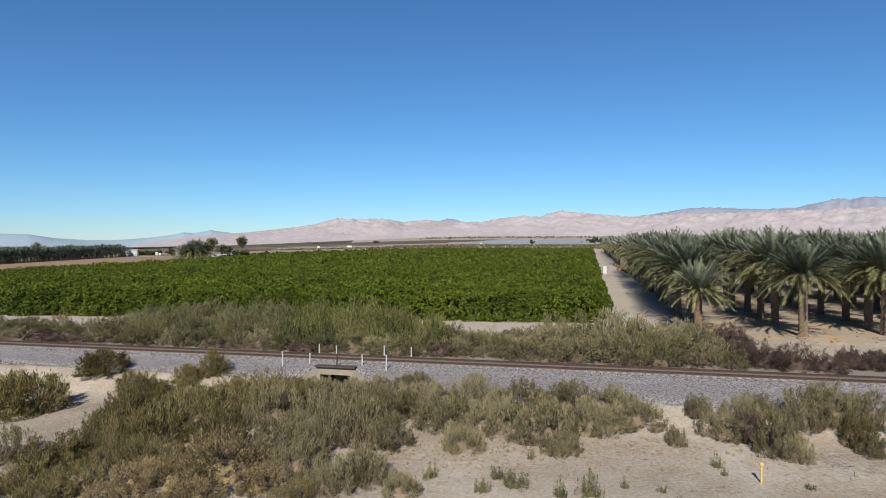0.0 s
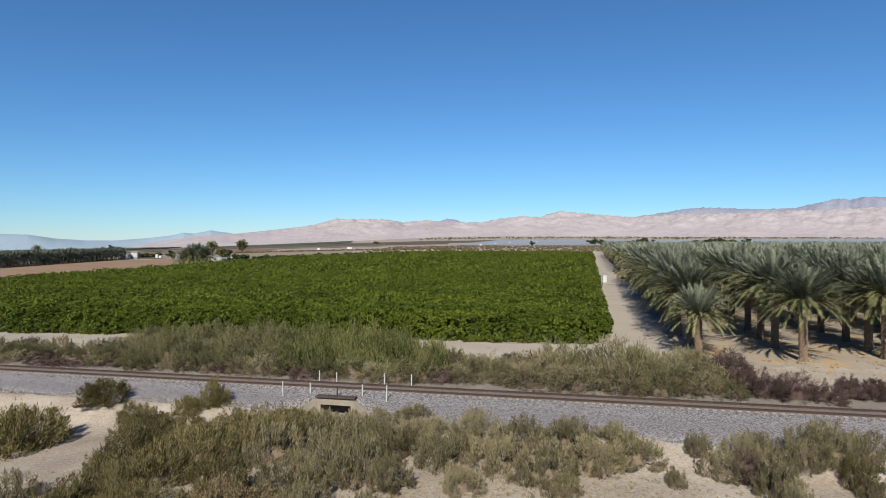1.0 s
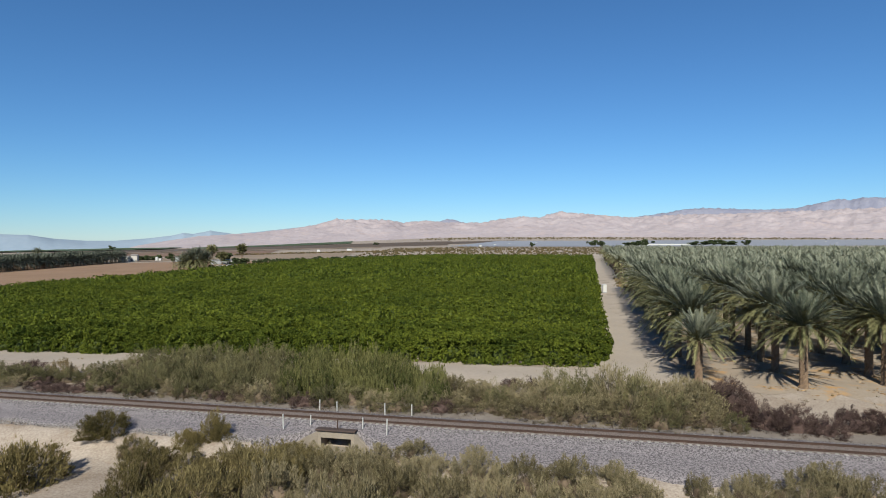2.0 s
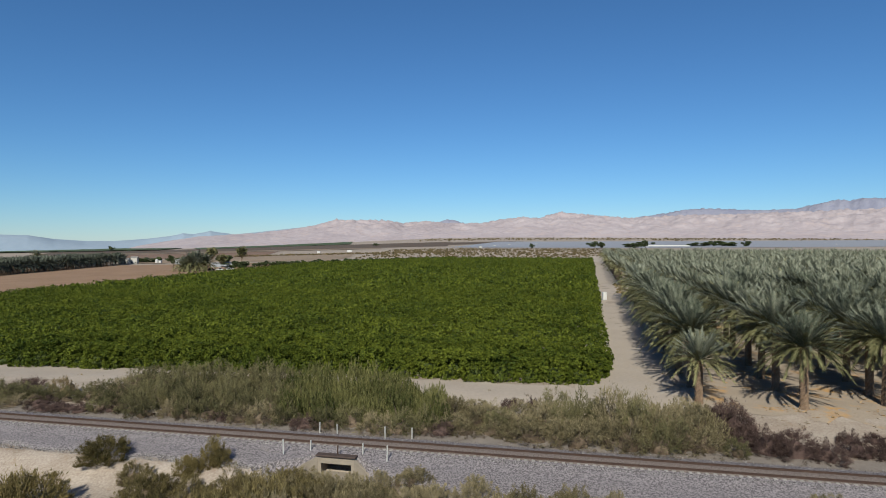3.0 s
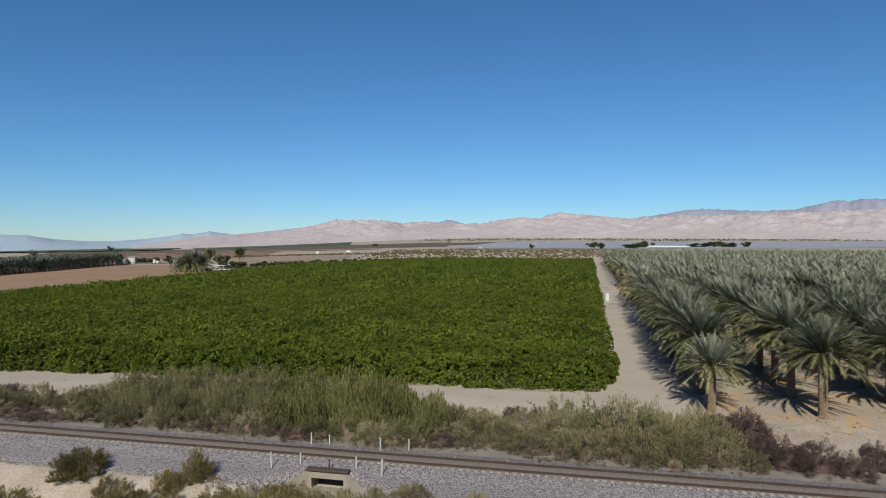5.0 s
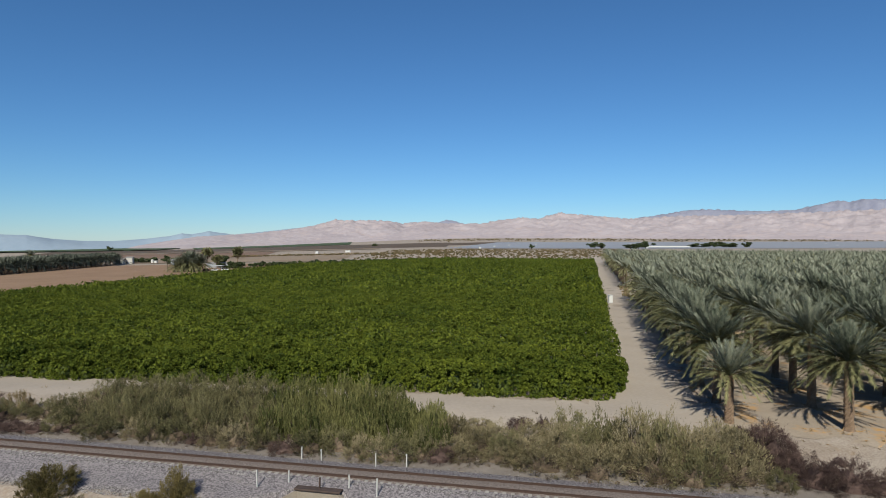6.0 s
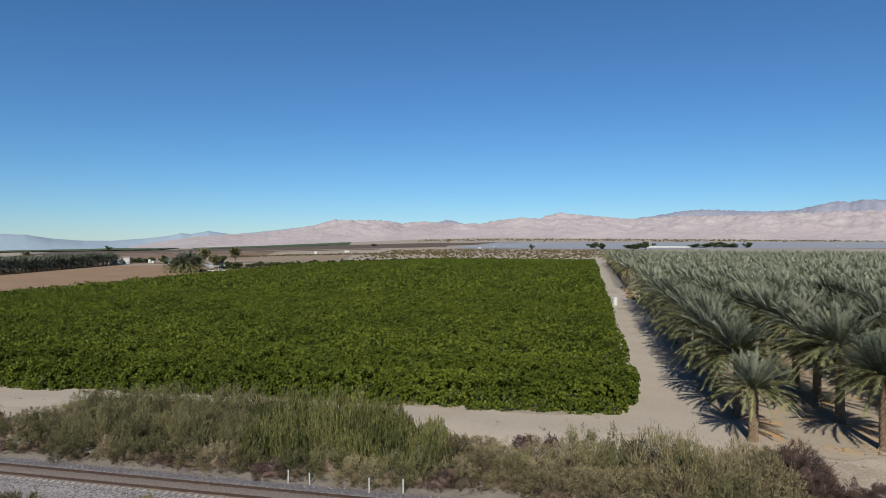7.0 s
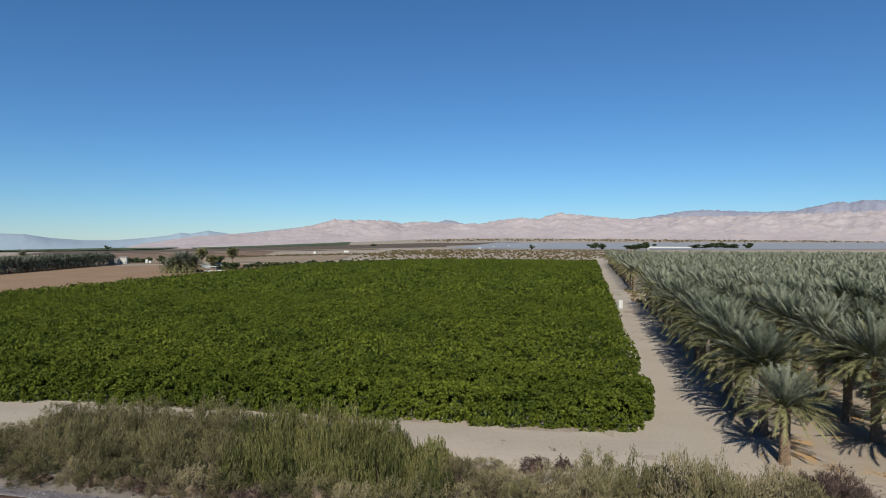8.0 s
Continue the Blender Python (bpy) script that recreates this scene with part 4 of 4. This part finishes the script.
def solar_array():
    """Long rows of tilted panels on the plain under the hills."""
    v, f = [], []
    x = 10.0
    while x < 1750:
        y0 = 1215 + max(0.0, x - 400) * 0.25
        y1 = min(1980 + 0.22 * max(0, x - 400), 1230 + (x - 10) * 4.2 + 40)
        if y1 > y0 + 30:
            ys = np.linspace(y0, y1, 9)
            for a, b in zip(ys[:-1], ys[1:]):
                k = len(v)
                za, zb = float(land(x, a)), float(land(x, b))
                for dx, dz in ((-2.3, 0.9), (2.3, 2.5)):
                    v += [(x + dx, a + 2, za + dz), (x + dx, b - 2, zb + dz)]
                v += [(p[0], p[1], p[2] - 0.12) for p in v[k:k + 4]]
                f += [(k, k + 2, k + 3, k + 1), (k + 4, k + 5, k + 7, k + 6), (k, k + 4, k + 6, k + 2), (k + 1, k + 3, k + 7, k + 5), (k + 2, k + 6, k + 7, k + 3), (k, k + 1, k + 5, k + 4)]
        x += 8.6
    tagged(new("solar_panels", mesh_of("solar_panels", v, f, PANEL)), "long rows of blue-grey solar panels below the hills", "solar array", kind="stuff")


solar_array()


def cabinet(x, y, w, d, h, name="inverter_cabinet", label="white inverter cabinet among the solar panels", cat="cabinet"):
    top = new(name)
    top.location = at_land(x, y)
    tagged(top, label, cat)
    part("body", block("body", (-w / 2, -d / 2, 0), (w / 2, d / 2, h * 0.93), WHITE, 0.05), top)
    part("lid", block("lid", (-w / 2 - 0.1, -d / 2 - 0.1, h * 0.935), (w / 2 + 0.1, d / 2 + 0.1, h), WHITE, 0.03), top)


for x, y in ((76, 1235), (118, 1400), (165, 1520), (250, 1640), (860, 1900), (600, 1500), (520, 1700), (1140, 1830), (1000, 1560), (1270, 1650), (410, 1240)):
    cabinet(x, y, 5, 3, 3.2)


# ---- hills ----
def hills(name, label, mat, r0, r1, crest, skyline, rough, seed, n=(340, 36), cell=260.0):
    """A range seen over the plain: its skyline rises and falls with the bearing, its flanks are cut by gullies and spurs."""
    b = np.linspace(skyline[0][0], skyline[-1][0], n[0])
    hh = np.interp(b, [a for a, _ in skyline], [h for _, h in skyline])
    t = np.linspace(0, 1, n[1] + 1)[:, None]
    rad = r0 + (r1 - r0) * t
    lift = np.where(t < crest, np.sin(np.minimum(t / crest, 1) * math.pi / 2) ** 1.5, 1 - 0.75 * (np.maximum(t - crest, 0) / (1 - crest)) ** 1.3)
    x, y = rad * np.sin(np.radians(b)), rad * np.cos(np.radians(b))
    g = np.array([noise.hetero_terrain(Vector((p / cell, q / cell, seed)), 0.9, 2.1, 6, 0.7) * 0.275
                  + noise.ridged_multi_fractal(Vector((p / cell * 1.6, q / cell * 1.6, seed + 9)), 0.8, 2.1, 6, 1.0, 2.0) * 0.23 for p, q in zip(x.ravel(), y.ravel())]).reshape(x.shape)
    z = land(x, np.minimum(y, 3300)) * (1 - t) - 8 * (1 - np.minimum(1, t * 8)) + np.clip(hh, 4, None) * lift * (1 - rough + rough * g)
    top = ((z - 18) / rad).max(0)
    near = np.ones(7) / 7
    top = np.convolve(np.pad(top, 3, mode="edge"), near, mode="valid")
    z += np.where(t < crest, lift, 1.0) * rad * ((hh - 18) / (r0 + (r1 - r0) * crest) - top)
    v = np.stack([x, y, z], -1).reshape(-1, 3)
    i = (np.arange(n[1])[:, None] * n[0] + np.arange(n[0] - 1)[None]).ravel()
    tagged(new(name, mesh_of(name, v, np.stack([i, i + 1, i + n[0] + 1, i + n[0]], 1), mat, smooth=True)), label, "hills", kind="structure")


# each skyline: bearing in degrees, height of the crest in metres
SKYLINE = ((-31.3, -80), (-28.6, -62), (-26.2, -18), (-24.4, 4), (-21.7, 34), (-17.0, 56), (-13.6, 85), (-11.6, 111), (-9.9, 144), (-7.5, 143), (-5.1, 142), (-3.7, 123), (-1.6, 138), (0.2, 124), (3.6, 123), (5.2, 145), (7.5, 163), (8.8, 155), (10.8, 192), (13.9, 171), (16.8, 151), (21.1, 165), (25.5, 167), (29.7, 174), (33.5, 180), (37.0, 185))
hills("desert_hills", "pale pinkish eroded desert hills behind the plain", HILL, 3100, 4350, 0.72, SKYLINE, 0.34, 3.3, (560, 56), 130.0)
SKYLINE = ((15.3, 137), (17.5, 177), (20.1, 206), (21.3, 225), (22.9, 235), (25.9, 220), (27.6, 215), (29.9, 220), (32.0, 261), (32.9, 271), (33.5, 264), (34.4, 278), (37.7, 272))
hills("far_range", "haze-tinted blue-grey mountain range far behind the hills", BLUEHILL, 4380, 4860, 0.6, SKYLINE, 0.3, 5.1, (200, 16))
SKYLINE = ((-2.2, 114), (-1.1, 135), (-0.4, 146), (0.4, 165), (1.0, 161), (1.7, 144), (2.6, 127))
hills("dark_peak", "dark haze-tinted blue-grey rocky peak behind the hills", BLUEHILL, 4400, 4800, 0.5, SKYLINE, 0.3, 7.1, (60, 12))
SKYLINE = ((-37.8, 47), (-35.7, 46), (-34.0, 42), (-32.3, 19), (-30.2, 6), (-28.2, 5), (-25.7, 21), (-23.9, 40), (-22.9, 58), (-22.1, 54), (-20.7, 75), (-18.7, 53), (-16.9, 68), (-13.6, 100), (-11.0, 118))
hills("hazy_range", "low haze-tinted pale blue mountain range far across the valley", HAZYHILL, 4420, 4860, 0.55, SKYLINE, 0.15, 8.1, (200, 12))


# ---- trees and farmstead ----
def leafy_tree(seed, n=760, leaf=0.15):
    """A broad tree one metre high: trunk and limbs, and a crown of leaf clumps with gaps."""
    r = np.random.default_rng(seed)
    clump = r.normal(size=(11, 3)) * np.array((0.24, 0.24, 0.16)) + np.array((0, 0, 0.60))
    wv, wf = tube([(0, 0, -0.05), (0.01, 0, 0.2), (0, 0.01, 0.42)], [0.045, 0.035, 0.025], 7)
    wv, wf = list(wv), list(wf)
    for c in clump[:6]:
        a, b = tube([(0, 0, 0.28), tuple(c * 0.5 + np.array((0, 0, 0.17))), tuple(c)], [0.022, 0.014, 0.006], 5, len(wv))
        wv += a; wf += b
    k = r.integers(0, 11, n)
    w = r.normal(size=(n, 3)); w /= np.linalg.norm(w, axis=1, keepdims=True)
    c = clump[k] + w * np.array((0.19, 0.19, 0.14)) * r.uniform(0.6, 1.0, (n, 1))
    c[:, 2] = np.maximum(c[:, 2], 0.08)
    v, f = blades(c, w + r.normal(size=(n, 3)) * 0.6, leaf * 0.6, leaf, r)
    return mesh_of("trunk", wv, wf, TWIG), mesh_of("crown", v, f, TREELEAF)


TREES = [leafy_tree(140 + k) for k in range(4)]


def broad_tree(x, y, wide, high, k, label="dark green broad-crowned tree near the farm", name="broadleaf_tree", group="", sink=0.0):
    top = new(name)
    top.matrix_basis = Matrix.Translation(at_land(x, y, -sink * high)) @ Matrix.Rotation(k * 1.7, 4, "Z") @ Matrix.Diagonal((wide * 1.3, wide * 1.3, high * 1.2, 1))
    tagged(top, label, "tree", group)
    t, c = TREES[k % 4]
    part("trunk", t, top); part("crown", c, top)


for k, (x, y, w, h) in enumerate(((292, 1180, 18, 15), (305, 1185, 16, 13), (362, 1185, 22, 12), (378, 1190, 20, 13), (392, 1190, 20, 17), (172, 1190, 11, 10),
                                  (545, 1330, 24, 12), (566, 1330, 24, 14), (590, 1335, 26, 15), (612, 1340, 26, 15), (633, 1345, 24, 13), (662, 1340, 20, 17), (-178, 1640, 13, 9), (-1350, 2500, 24, 20))):
    broad_tree(x, y, w * 0.8, h * 0.75, k, "dark green tree on the far plain")
for k in range(40):
    a = k / 39
    broad_tree(-140 + 135 * a + _sr.uniform(-2, 2), 474 + 32 * a + _sr.uniform(-3, 3), _sr.uniform(4, 7), _sr.uniform(3.0, 5.0), k, "small bushy green tree in a hedge behind the orchard", "hedge_tree", "hedge behind the orchard", 0.34)
for k, (x, y, w, h) in enumerate(((-187, 530, 8.5, 8.5), (-150, 440, 10, 6.5), (-141, 438, 7, 5), (-322, 640, 9, 6), (-312, 640, 9, 6), (-302, 636, 9, 5.5), (-293, 634, 8, 6), (-276, 625, 9, 7), (-262, 618, 8, 6), (-254, 612, 8, 6), (-247, 572, 6, 5))):
    broad_tree(x, y, w, h, k + 2, "dense dark green tree beside the farmstead", sink=0.26)

cabinet(488, 1330, 95, 10, 5, "greenhouse", "long low white greenhouse beyond the palms", "greenhouse")
cabinet(-155, 1020, 8, 5, 3.0, "white_shed", "small white shed on the far plain", "shed")
cabinet(-194, 960, 4, 4, 3.5, "white_shed", "small white pump house on the far plain", "shed")
cabinet(86, 376, 1.6, 1.4, 2.6, "water_tank", "small white tank beside the farm road", "tank")


def house(x, y, turn, w, d, h, wall, name, label, doors=1, windows=2, pitch=0.18):
    """A plain farm building: walls, gabled roof with eaves, a door and windows on the front."""
    top = new(name)
    top.matrix_basis = Matrix.Translation(at_land(x, y)) @ Matrix.Rotation(radians(turn), 4, "Z")
    tagged(top, label, "building")
    part("wall", block("wall", (-w / 2, -d / 2, -0.3), (w / 2, d / 2, h), wall, 0.03), top)
    o, e = 0.4, h + d * pitch
    v = [(-w / 2 - o, -d / 2 - o, h - 0.05), (w / 2 + o, -d / 2 - o, h - 0.05), (w / 2 + o, d / 2 + o, h - 0.05), (-w / 2 - o, d / 2 + o, h - 0.05), (-w / 2 - o, 0, e), (w / 2 + o, 0, e)]
    v += [(a, b, c + 0.16) for a, b, c in v]
    f = [(6, 7, 11, 10), (8, 9, 10, 11), (0, 4, 5, 1), (2, 5, 4, 3), (0, 1, 7, 6), (2, 3, 9, 8), (0, 6, 10, 4), (4, 10, 9, 3), (1, 5, 11, 7), (5, 2, 8, 11)]
    part("roof", mesh_of("roof", v, f, ROOF), top)
    for k in range(doors):
        part("door", block("door", (-0.5 + k * 3, -d / 2 - 0.06, 0), (0.5 + k * 3, -d / 2 - 0.003, min(2.1, h - 0.3)), GREYWALL, 0.01), top)
    for k in range(windows):
        a = (-w * 0.32, w * 0.30, w * 0.42)[k % 3]
        part("window", block("window", (a - 0.6, -d / 2 - 0.05, 1.0), (a + 0.6, -d / 2 - 0.003, 2.0), DARKGLASS, 0.01), top)


house(-310, 598, 8, 9, 7, 4.6, WHITEWALL, "farmhouse", "small white farmhouse behind the far palm grove")
house(-304, 606, 8, 6, 5, 6.2, WHITEWALL, "farm_building", "white two-storey farm building beside palms")
house(-240, 566, 5, 10, 8, 3.9, GREYWALL, "metal_shed", "pale grey sheet-metal shed at the field edge", pitch=0.08)
house(-168, 470, 0, 16, 7, 3.2, GREYWALL, "low_house", "low grey house half hidden behind parked cars", pitch=0.1)


def tank_tower():
    top = new("water_tank")
    top.location = at_land(-286, 614)
    tagged(top, "white cylindrical water tank beside dark trees", "tank")
    v, f = tube([(0, 0, -0.2), (0, 0, 3.4), (0, 0, 4.0), (0, 0, 4.05)], [1.4, 1.4, 0.4, 0.02], 20)
    part("shell", mesh_of("shell", v, f, WHITE), top)
    part("pump_box", block("pump_box", (2.3, -1.2, -0.2), (4.6, 1.2, 2.6), WHITE, 0.05), top)


tank_tower()


def carport():
    top = new("carport")
    top.location = at_land(-152, 420)
    tagged(top, "white flat-roofed carport over parked cars", "carport")
    part("roof", block("roof", (-6.5, -2.6, 3.0), (5.0, 2.8, 3.35), WHITE, 0.04), top)
    for x in (-6, -0.8, 4.5):
        for y in (-2.3, 2.5):
            part("post", block("post", (x - 0.07, y - 0.07, -0.3), (x + 0.07, y + 0.07, 3.0), GALV, 0.01), top)


carport()
WHEEL_V, WHEEL_F = tube([(0, -0.13, 0), (0, -0.12, 0), (0, 0.12, 0), (0, 0.13, 0)], [0.2, 0.38, 0.38, 0.2], 16)
WHEEL = mesh_of("tyre", WHEEL_V, WHEEL_F, RUSTDARK)


def vehicle(x, y, turn, pickup, label, paint):
    """A parked car: body drawn along its side outline, glass house, four wheels."""
    top = new("pickup_truck" if pickup else "parked_car")
    top.matrix_basis = Matrix.Translation(at_land(x, y)) @ Matrix.Rotation(radians(turn), 4, "Z")
    tagged(top, label, "vehicle")
    low = [(-2.7, 0.45), (2.6, 0.45), (2.75, 0.8), (2.6, 1.05), (1.2, 1.15), (-2.6, 1.15), (-2.75, 0.8)]
    cab = [(-0.9, 1.153), (1.15, 1.153), (0.45, 1.80), (-0.7, 1.82)] if pickup else [(-2.4, 1.153), (1.2, 1.153), (0.3, 1.72), (-2.0, 1.74)]
    for nm, prof, hw, mat in (("body", low, 0.95, paint), ("cab", cab, 0.82, DARKGLASS)):
        k = len(prof)
        v = [(a, -hw, b) for a, b in prof] + [(a, hw, b) for a, b in prof]
        bm = bmesh.new()
        vs = [bm.verts.new(c) for c in v]
        bm.faces.new(vs[:k]); bm.faces.new(vs[k:][::-1])
        for j in range(k):
            bm.faces.new((vs[(j + 1) % k], vs[j], vs[j + k], vs[(j + 1) % k + k]))
        bmesh.ops.recalc_face_normals(bm, faces=bm.faces)
        bmesh.ops.bevel(bm, geom=bm.edges[:], offset=0.04, segments=1, affect="EDGES")
        me = bpy.data.meshes.new(nm); bm.to_mesh(me); bm.free(); me.materials.append(mat)
        part(nm, me, top)
    a, b = cab[3][0], cab[2][0]
    part("roof", block("roof", (a, -0.80, 1.80 if pickup else 1.72), (b, 0.80, 1.88 if pickup else 1.80), paint, 0.03), top)
    for wx in (-1.7, 1.75):
        for wy in (-0.85, 0.85):
            part("wheel", WHEEL, top).location = (wx, wy, 0.38)


vehicle(-148, 408, 8, True, "white pickup truck parked by the farmstead", WHITE)
vehicle(-141.5, 409, 5, False, "white car parked beside a pickup truck", WHITE)
vehicle(-155, 411, 85, False, "dark car parked under the carport", RUSTDARK)


def pole(x, y, h, arms, label="tall wooden utility pole with cross-arm"):
    top = new("utility_pole")
    top.location = at_land(x, y)
    tagged(top, label, "pole")
    v, f = tube([(0, 0, -0.5), (0, 0, h)], [0.17, 0.11], 8)
    part("shaft", mesh_of("shaft", v, f, TWIG, smooth=True), top)
    if arms:
        part("cross_arm", block("cross_arm", (-1.2, -0.06, h - 0.9), (1.2, 0.06, h - 0.76), TWIG, 0.01), top)


pole(-176.5, 402, 8.5, False, "plain wooden pole at the field corner")
pole(-178, 470, 13, True)
pole(122, 520, 9, True)
pole(126, 560, 9, True)


def fan_palm(x, y, h, k):
    """A fan palm: slim trunk, dry skirt, and a round head of stiff leaves."""
    r = np.random.default_rng(150 + k)
    top = new("fan_palm")
    top.location = at_land(x, y)
    tagged(top, "fan palm with round yellow-green crown near the farmstead", "palm tree")
    v, f = tube([(0, 0, -0.3), (0.1, 0, h * 0.5), (0, 0, h - 1.6)], [0.38, 0.28, 0.24], 10)
    part("trunk", mesh_of("trunk", v, f, TRUNK), top)
    n = 420
    w = r.normal(size=(n, 3)); w /= np.linalg.norm(w, axis=1, keepdims=True); w[:, 2] = w[:, 2] * 0.8 + 0.15
    v, f = blades(w * r.uniform(1.2, 4.4, (n, 1)) + np.array((0, 0, h - 1.8)), w + r.normal(size=(n, 3)) * 0.25, 0.8, 2.0, r)
    part("crown", mesh_of("crown", v, f, FRONDLOW), top)
    n = 90
    w = r.normal(size=(n, 3)); w[:, 2] = -np.abs(w[:, 2]) - 0.5; w /= np.linalg.norm(w, axis=1, keepdims=True)
    v, f = blades(w * r.uniform(0.8, 3.2, (n, 1)) * np.array((0.7, 0.7, 1.3)) + np.array((0, 0, h - 2.2)), w, 0.5, 1.8, r)
    part("skirt", mesh_of("skirt", v, f, DRY), top, "hanging dry brown leaves")


fan_palm(-148, 452, 13.5, 0)
fan_palm(-176, 468, 13.0, 1)
fan_palm(-166, 462, 8.0, 2)


def lone_palm(x, y, h, scale, k, label):
    top = new("date_palm")
    top.matrix_basis = Matrix.Translation(at_land(x, y)) @ Matrix.Rotation(k * 2.1, 4, "Z")
    tagged(top, label, "palm tree")
    j = min(range(4), key=lambda i: abs(HEIGHTS[i] - h))
    t = part("trunk", TRUNKS[j], top)
    t.scale = (1.1, 1.1, h / HEIGHTS[j])
    c = part("crown", CROWNS[k % 4], top)
    c.location, c.scale = (0, 0, h - 0.1), (scale, scale, scale)


for k, (x, y, h, e) in enumerate(((-171, 404, 3.6, 1.7), (-163, 402, 5.6, 1.95), (-157, 406, 5.0, 1.75), (-164, 409, 6.4, 1.9), (-167, 403, 3.0, 1.6), (-160, 401, 3.2, 1.6), (-166, 408, 5.0, 1.8))):
    lone_palm(x, y, h, e, k, "full grey-green date palm in a clump by the farmstead")
lone_palm(-370, 560, 10.5, 1.4, 1, "tall date palm rising over the far grove")


def left_grove():
    """The palm grove beyond the ploughed field."""
    r = np.random.default_rng(51)
    vs, ss, tr = [], [], []
    for i in range(34):
        for j in range(7):
            a = i / 33
            x, y = -292 - 12 * a - 7.8 * j + r.normal() * 0.8, 372 + 214 * a + 1.6 * j + r.normal() * 0.8
            h, e, an = r.uniform(4.6, 6.4), r.uniform(1.35, 1.7), r.uniform(0, 6.28)
            v, f, s = (LOWCROWN if j < 2 else LOWESTCROWN)[r.integers(4)]
            z = float(land(x, y))
            vv = v * e
            vs.append((np.stack([vv[:, 0] * math.cos(an) - vv[:, 1] * math.sin(an) + x, vv[:, 0] * math.sin(an) + vv[:, 1] * math.cos(an) + y, vv[:, 2] + z + h], 1), f)); ss.append(s)
            tv, tf = tube([(x, y, z - 0.2), (x, y, z + h)], [0.38, 0.36], 5)
            tr.append((np.array(tv), np.array(tf)))
    v, f = joined(vs)
    tagged(new("field_grove_crowns", mesh_of("field_grove_crowns", v, f, [GROVELEAF, GROVELEAF], np.concatenate(ss))), "dark grey-green palm grove beyond the brown field", "palm grove", kind="stuff")
    v, f = joined(tr)
    tagged(new("field_grove_trunks", mesh_of("field_grove_trunks", v, f, TRUNK)), "shaded palm trunks beyond the brown field", "palm grove", kind="stuff")


left_grove()


def portable_toilet():
    """A white plastic cabin on the farm road."""
    top = new("portable_toilet")
    top.matrix_basis = Matrix.Translation(at_land(46.9, 178.6, 0.03)) @ Matrix.Rotation(radians(8), 4, "Z")
    tagged(top, "white plastic portable toilet standing on the sand road", "portable toilet")
    part("skid", block("skid", (-0.60, -0.60, 0), (0.60, 0.60, 0.12), GREYWALL, 0.02), top)
    part("cabin", block("cabin", (-0.56, -0.56, 0.12), (0.56, 0.56, 2.12), WHITE, 0.05), top)
    part("roof", block("roof", (-0.60, -0.60, 2.123), (0.60, 0.60, 2.33), WHITE, 0.09), top)
    d = part("door", block("door", (-0.40, -0.60, 0.16), (0.40, -0.563, 2.02), WHITE, 0.02), top)
    part("handle", block("handle", (0.24, -0.64, 1.0), (0.30, -0.603, 1.15), GREYWALL, 0.008), d)
    v, f = tube([(0.35, 0.35, 2.3), (0.35, 0.35, 2.62)], [0.06, 0.06], 10)
    part("vent_pipe", mesh_of("vent_pipe", v, f, GREYWALL), top)


portable_toilet()


def assumed_valve(x, y):
    """A dark valve on a short pipe, assumed for an unidentified dark spot at the orchard's edge."""
    top = new("assumed_valve")
    top.matrix_basis = Matrix.Translation(at_land(x, y, 0.03)) @ Matrix.Rotation(radians(-10), 4, "Z")
    tagged(top, "assumed dark irrigation valve on a low pipe at the orchard edge", "valve")
    v, f = tube([(-0.55, 0, 0.14), (0.55, 0, 0.14)], [0.075, 0.075], 12)
    part("pipe", mesh_of("pipe", v, f, RUSTDARK, smooth=True), top)
    for x0 in (-0.4, 0.4):
        part("support", block("support", (x0 - 0.06, -0.09, -0.05), (x0 + 0.06, 0.09, 0.07), CONCRETE, 0.01), top)
    v, f = tube([(0, 0, 0.12), (0, 0, 0.30), (0, 0, 0.36), (0, 0, 0.46)], [0.13, 0.12, 0.05, 0.04], 12)
    part("valve_body", mesh_of("valve_body", v, f, RUSTDARK), top)
    v, f = tube([(0, 0, 0.44), (0, 0, 0.445), (0, 0, 0.475), (0, 0, 0.48)], [0.04, 0.15, 0.15, 0.04], 14)
    part("handwheel", mesh_of("handwheel", v, f, RUST), top)


assumed_valve(14.3, 75.4)

# ---- ties under the rails ----
_tie_v, _tie_f = [], []
box(_tie_v, _tie_f, (-0.13, -1.30, -0.20), (0.13, 1.30, 0.005))
_tie = mesh_of("tie", _tie_v, _tie_f, TIE)
for k in range(224):
    part("tie", _tie, railway).location = (-68 + 0.61 * k, _sr.uniform(-0.02, 0.02), 0)
